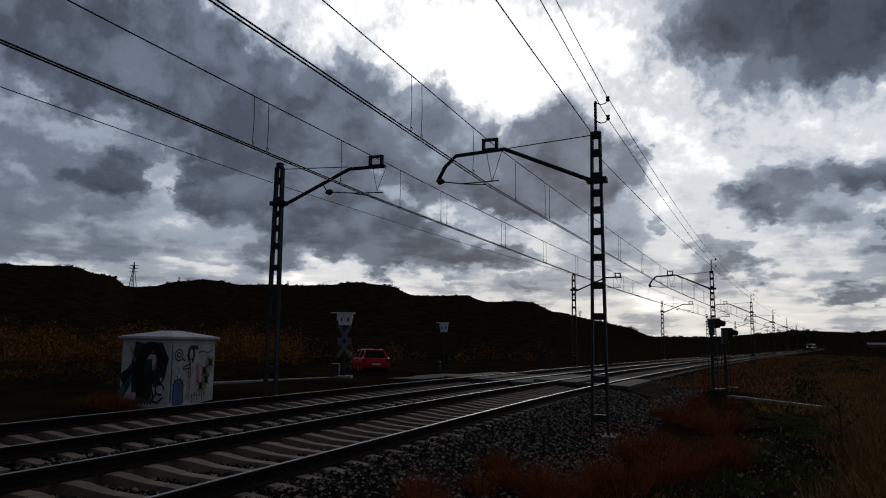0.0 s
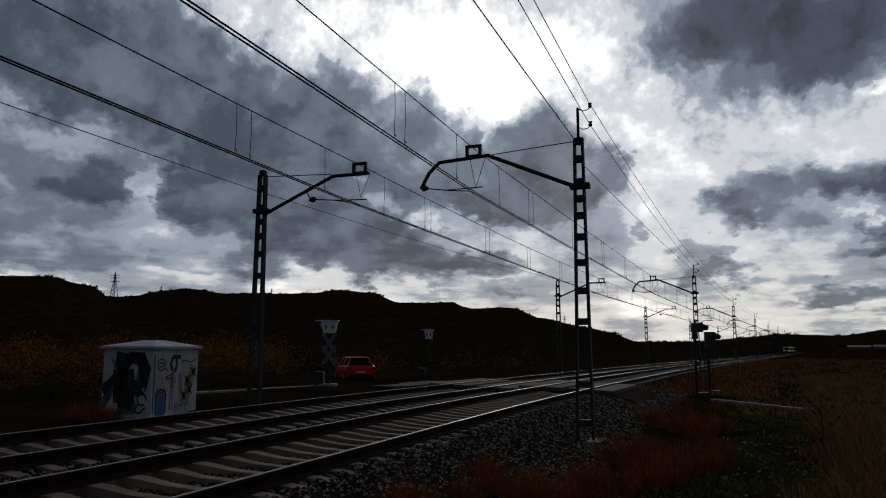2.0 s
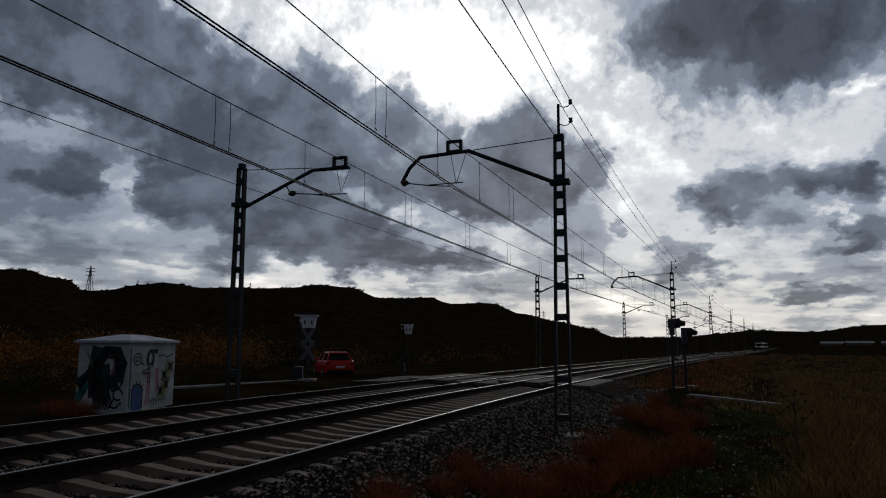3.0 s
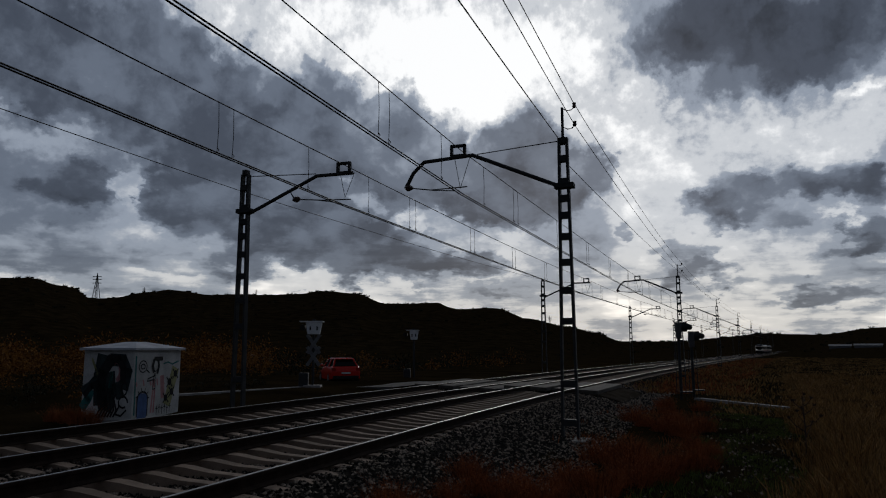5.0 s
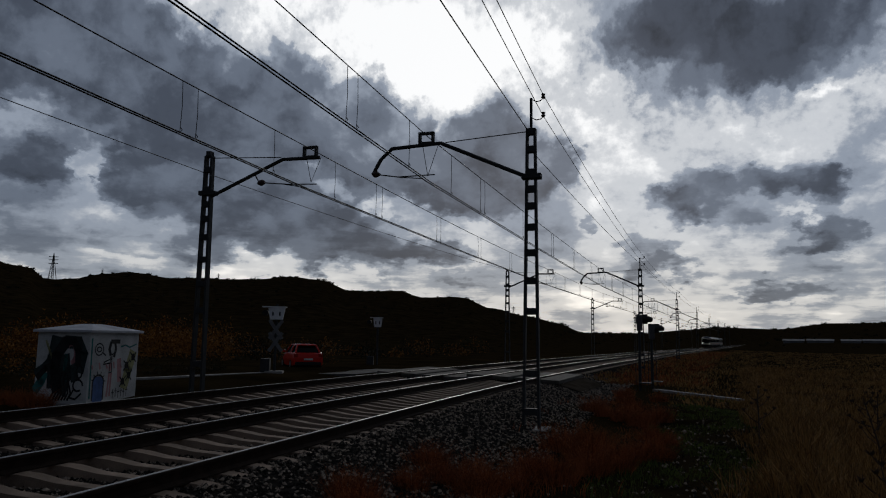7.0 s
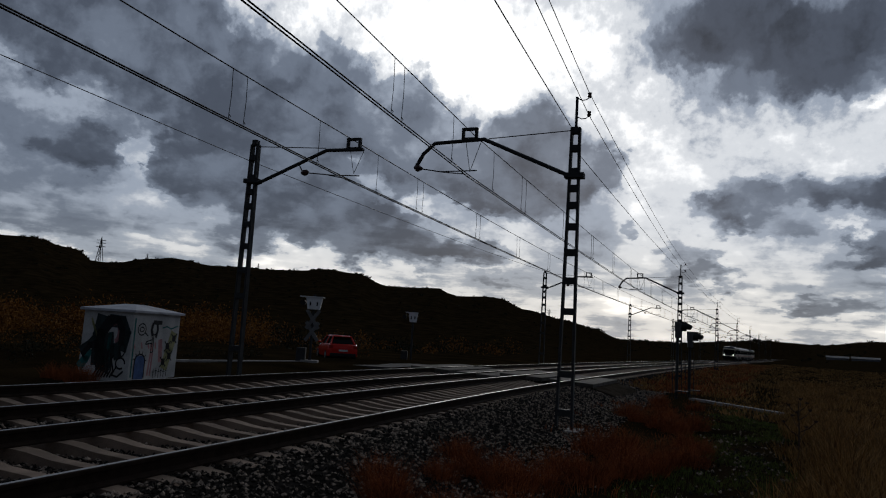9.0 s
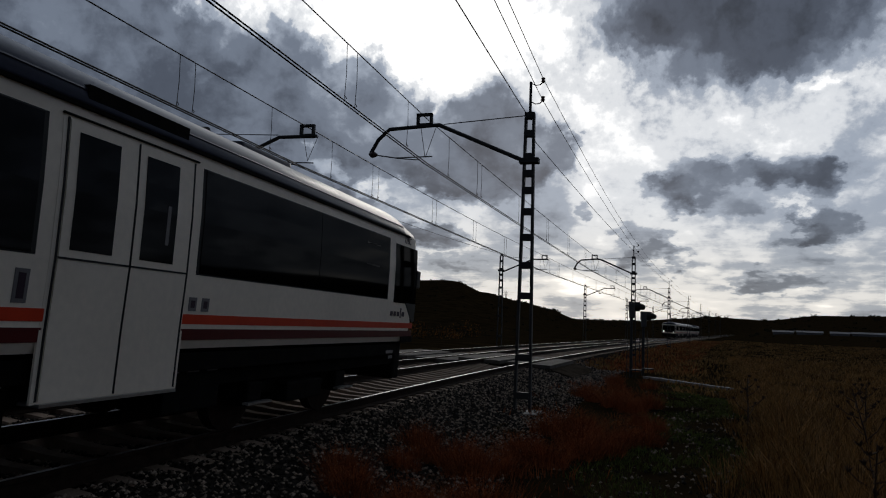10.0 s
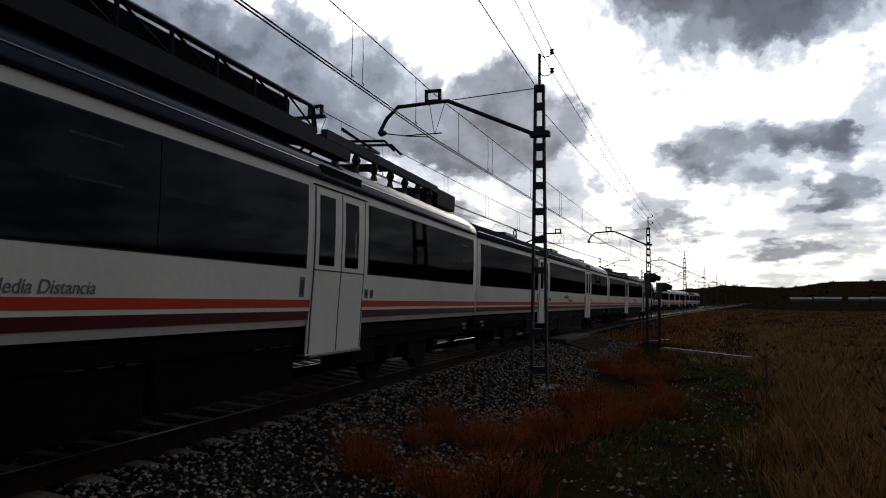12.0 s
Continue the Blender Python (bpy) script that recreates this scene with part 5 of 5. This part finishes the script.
def verge_z(x, y):
    """Top of the ground or of the ballast slope."""
    off = x - line_x(y)
    z = ground_z(x, y)
    pr = ballast_profile()
    for (a, u), (b, v) in zip(pr, pr[1:]):
        if a <= off <= b:
            return max(z, line_z(y) + u + (v - u) * (off - a) / (b - a))
    return z


def leaf_dome(soup, x, y, z, w, h, n, leaf):
    """A loose rounded shrub of small leaves, thinner towards its rim."""
    for _ in range(n):
        a, e = rng.uniform(0, 2 * math.pi), math.asin(rng.uniform(0.0, 1.0))
        r = rng.uniform(0.45, 1.0) ** 0.6 * rng.uniform(0.8, 1.15)
        c = Vector((x + w * r * math.cos(a) * math.cos(e), y + w * r * math.sin(a) * math.cos(e), z + h * r * math.sin(e)))
        d = Vector((rng.uniform(-1, 1), rng.uniform(-1, 1), rng.uniform(-0.2, 1.4))).normalized() * leaf * rng.uniform(0.8, 2.2)
        q = d.cross(Vector((rng.uniform(-1, 1), rng.uniform(-1, 1), rng.uniform(-1, 1)))).normalized() * leaf * 0.45
        k = len(soup.v)
        soup.v += [tuple(c - q), tuple(c + q), tuple(c + d)]
        soup.f += [(k, k + 1, k + 2)]


def weed_mesh():
    """A feathery tuft: a mound of fine stalks with tiny leaves and seeds along them."""
    s = Soup()
    leaf_dome(s, 0, 0, -0.02, 0.30, 0.30, 900, 0.014)
    leaf_dome(s, rng.uniform(-0.15, 0.15), rng.uniform(-0.15, 0.15), 0.02, 0.22, 0.42, 700, 0.012)
    blades(s, 0, 0, -0.05, 420, 0.26, 0.40, 0.0024, 0.9, 0.4)
    blades(s, 0, 0, -0.05, 160, 0.12, 0.52, 0.0020, 0.7, 0.3)
    return mesh_of("russet_weed", s.v, s.f, M["weed"])


weed_meshes = [weed_mesh() for _ in range(4)]
WEEDS = [(0.62, 9.8), (0.95, 9.2), (1.45, 9.3), (1.75, 8.8), (2.05, 9.2), (2.0, 10.4), (2.4, 10.1), (2.75, 11.0), (3.05, 11.5), (2.6, 11.7), (1.85, 12.9), (2.3, 13.3), (3.1, 12.5), (3.45, 12.9), (3.5, 14.6), (3.15, 15.3), (2.7, 17.6), (2.2, 18.3), (3.0, 18.6), (1.55, 19.1), (1.1, 20.4), (2.0, 21.2), (0.75, 7.3), (1.1, 6.9), (1.75, 6.9), (2.1, 6.6), (2.45, 7.2), (1.5, 23.6), (2.4, 24.8), (0.95, 8.5), (1.1, 26.0), (-11.3, 12.6), (-10.7, 12.45), (-12.0, 12.7)]
for i, (x, y) in enumerate(WEEDS):
    ob = new("weed_bush", weed_meshes[i % 4])
    k = rng.uniform(0.75, 1.35)
    ob.matrix_basis = pose(x, y, verge_z(x, y) - 0.02, 0, 0, rng.uniform(0, 360)) @ Matrix.Diagonal((k * 1.1, k * 1.1, k * 1.0, 1))
    tagged(ob, "low russet dry weed bush beside the ballast", "bush", "weed bushes")

field = Soup()
for _ in range(5600):
    y = -6.0 + 70 * rng.random() ** 1.5
    x = 5.0 + 0.03 * max(0, 9 - y) + 0.55 * noise.noise((0.0, y * 0.35, 6)) + (4.2 + 0.32 * y) * rng.random() ** 1.35
    x += 0.35 * noise.noise((x, y * 0.6, 2))
    if math.hypot(x - 4.8, y) < 2.6:
        continue
    blades(field, x, y, ground_z(x, y) - 0.03, 15, 0.22, (0.72 + 0.30 * noise.noise((x * 0.5, y * 0.3, 4))) * (0.55 + 0.45 * smooth01((x - 5.0) / 0.9)) * (1 - 0.6 * smooth01((y - 10) / 20)), 0.004 + 0.00025 * y, 0.9)
for _ in range(5200):
    y = 24 + 170 * rng.random() ** 1.5
    x = line_x(y) + 5 + (10 + 0.5 * y) * rng.random()
    blades(field, x, y, ground_z(x, y) - 0.05, 12, 0.9, 0.20, 0.018 + 0.0003 * y, 0.8)
stuff("dry_grass", field, M["straw"], "tall dry straw-coloured grass across the field", "grass")

low = Soup()
for _ in range(3600):
    y = 3.0 + 24 * rng.random() ** 1.4
    x = rng.uniform(2.9, 5.1)
    if noise.noise((x * 0.8, y * 0.5, 8)) < -0.1:
        continue
    blades(low, x, y, verge_z(x, y) - 0.02, 9, 0.17, 0.09, 0.005, 0.7)
stuff("low_grass", low, M["grass"], "short green grass between the stones of the path", "grass")

brush, field_edge = Soup(), Soup()
for _ in range(750):
    y = 3.5 + 40 * rng.random() ** 1.3
    x = line_x(y) + rng.uniform(1.9, 4.3)
    if 25.5 < y < 33 or noise.noise((x * 0.9, y * 0.45, 21)) < 0.02:
        continue
    blades(brush, x, y, verge_z(x, y) - 0.03, 8, 0.2, 0.20, 0.004 + 0.0002 * y, 0.8)
for _ in range(1100):
    y = 33.5 + 120 * rng.random() ** 1.4
    x = line_x(y) + rng.uniform(1.0, 6.0)
    blades(brush if rng.random() < 0.5 else field_edge, x, y, verge_z(x, y) - 0.04, 12, 0.5, 0.24, 0.012 + 0.0003 * y, 0.9)
stuff("verge_grass", field_edge, M["straw"], "dull dry grass on the slope beside the ballast", "grass")
stuff("russet_stubble", brush, M["weed"], "thin russet dead weeds scattered on the verge", "weeds")


def build_thistle(x, y, h, lean):
    t = thing("dry_thistle", "tall dead branching thistle in the dry grass", "plant", pose(x, y, ground_z(x, y) - 0.05, 0, lean, rng.uniform(0, 360)), "thistles")
    part("stem", Soup().tube([(0, 0, 0), (0.02, 0.01, h * 0.5), (0.0, 0.03, h)], [0.018, 0.014, 0.007], 5), M["twig"], t)
    for k in range(9):
        z = h * (0.35 + 0.07 * k)
        a = k * 2.4
        r = h * (0.28 - 0.018 * k)
        b = part("branch", Soup().tube([(0, 0, z), (math.cos(a) * r * 0.6, math.sin(a) * r * 0.6, z + r * 0.35), (math.cos(a) * r, math.sin(a) * r, z + r * 0.8)], [0.010, 0.008, 0.005], 4), M["twig"], t)
        s = Soup()
        for _ in range(3):
            blades(s, math.cos(a) * r, math.sin(a) * r, z + r * 0.78, 8, 0.02, 0.06, 0.008, 1.2)
        tagged(part("seed_head", s, M["twig"], b), kind="stuff")


build_thistle(5.15, 15.5, 1.15, 4)
build_thistle(6.9, 13.2, 1.25, -14)
build_thistle(6.2, 9.0, 0.95, 16)
build_thistle(7.3, 16.5, 1.2, 6)

# scrub on the far side of the line, and along the hill foot
autumn, dark = Soup(), Soup()


for _ in range(150):
    az, r = rng.uniform(39, 60), rng.uniform(48, 72)
    x, y, z = polar(az, r)
    leaf_dome(autumn, x, y, z - 0.1, rng.uniform(1.0, 2.2), rng.uniform(1.6, 3.0), 150, 0.12)
for _ in range(60):
    az, r = rng.uniform(18, 40), rng.uniform(45, 80)
    x, y, z = polar(az, r)
    if x < line_x(y) - 14:
        leaf_dome(autumn if rng.random() < 0.45 else dark, x, y, z - 0.1, rng.uniform(0.9, 2.0), rng.uniform(0.8, 1.9), 120, 0.11)
for _ in range(110):
    y = rng.uniform(6, 36)
    x = line_x(y) - rng.uniform(13.0, 27)
    if 25.5 < y < 33.5 or (x > -13.2 and y < 16.5):
        continue
    leaf_dome(autumn if rng.random() < 0.35 else dark, x, y, ground_z(x, y) - 0.05, rng.uniform(0.4, 1.0), rng.uniform(0.3, 0.8), 110, 0.055)
for _ in range(900):
    az = rng.uniform(-14, 62)
    far_r = 330 + 900 * smooth01((18 - az) / 14)
    r = far_r * rng.uniform(0.35, 1.02)
    x, y, z = polar(az, r)
    if abs(x - line_x(min(y, 1100)) + 2.8) < 14:
        continue
    size = r * rng.uniform(0.0010, 0.0026)
    blades(dark, x, y, z - size * 0.3, 18, size, size * 1.3, size * 0.22, 0.7)
stuff("autumn_scrub", autumn, M["autumn"], "orange-brown autumn scrub behind the hut", "scrub")
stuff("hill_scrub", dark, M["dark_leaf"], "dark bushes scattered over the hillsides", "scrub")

# ---------------------------------------------------------------- loose ballast stones
stones = Soup()


def stone(x, y, z, r):
    n = len(stones.v)
    a = rng.uniform(0, 6.28)
    for k in range(4):
        t = a + k * 1.571 + rng.uniform(-0.35, 0.35)
        q = r * rng.uniform(0.7, 1.2)
        stones.v.append((x + q * math.cos(t), y + q * math.sin(t), z + rng.uniform(-0.25, 0.25) * r))
    stones.v.append((x + rng.uniform(-0.4, 0.4) * r, y + rng.uniform(-0.4, 0.4) * r, z + r * rng.uniform(0.5, 0.95)))
    stones.v.append((x, y, z - r * 0.6))
    for k in range(4):
        stones.f += [(n + k, n + (k + 1) % 4, n + 4), (n + (k + 1) % 4, n + k, n + 5)]


for _ in range(36000):
    y = 2.5 + 34 * rng.random() ** 1.5
    off = rng.uniform(0.05, 3.1) if rng.random() < 0.72 else rng.uniform(-7.2, 0.05)
    x = line_x(y) + off
    z = verge_z(x, y)
    if -2.2 < off < 0.34 and y > 2.6 and abs((y - 0.09 * (off + 0.87) - SLEEPER_0 + 0.28) % SLEEPER_GAP - 0.28) < 0.115:
        continue
    if off < 0.45:
        z += 0.02 * rng.random()
    stone(x, y, z + 0.008, rng.uniform(0.016, 0.034) * (1 + 0.014 * y))
# filling between the sleepers of both tracks
for _ in range(16000):
    y = 2.6 + 24 * rng.random() ** 1.4
    off = rng.uniform(-2.0, 0.0) if rng.random() < 0.6 else rng.uniform(-7.0, -2.0)
    if abs((y - 0.09 * (off + (0.87 if off > -2.2 else 4.68)) - SLEEPER_0 + 0.28) % SLEEPER_GAP - 0.28) < 0.12 and (off > -2.2 or -6.0 < off < -3.4):
        continue
    x = line_x(y) + off
    stone(x, y, verge_z(x, y) + 0.012, rng.uniform(0.018, 0.034) * (1 + 0.012 * y))
for _ in range(1300):
    y = 3.5 + 24 * rng.random() ** 1.2
    x = rng.uniform(2.4, 5.2)
    stone(x, y, ground_z(x, y) + 0.004, rng.uniform(0.012, 0.036))
for _ in range(6000):
    y = rng.uniform(-9, 3)
    off = rng.uniform(0.05, 3.0)
    x = line_x(y) + off
    stone(x, y, verge_z(x, y) + 0.01, rng.uniform(0.022, 0.045))
# pale stones strewn along the trodden path
for _ in range(480):
    y = 3.0 + 15 * rng.random() ** 1.2
    x = 4.0 + 0.02 * y + rng.gauss(0, 0.42)
    stone(x, y, verge_z(x, y) + 0.035, rng.uniform(0.015, 0.042))
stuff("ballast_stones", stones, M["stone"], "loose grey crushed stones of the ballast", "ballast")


# ---------------------------------------------------------------- what moves
def motions():
    times = [0.5 * k for k in range(25)]
    for ob, back in ((leading, 0.5), (middle, 1.5), (powered, 2.5)):
        walk(ob, [(t, carriage_pose(near_front(t) - (back - 0.5) * PITCH - CAR / 2, NEAR)) for t in times])
    for ob, back in ((oncoming_head, 0), (oncoming_mid, 1), (oncoming_tail, 2)):
        turned = back < 2
        walk(ob, [(t, carriage_pose(oncoming_front(t) + back * PITCH + CAR / 2, FAR, turned)) for t in times])


motions()
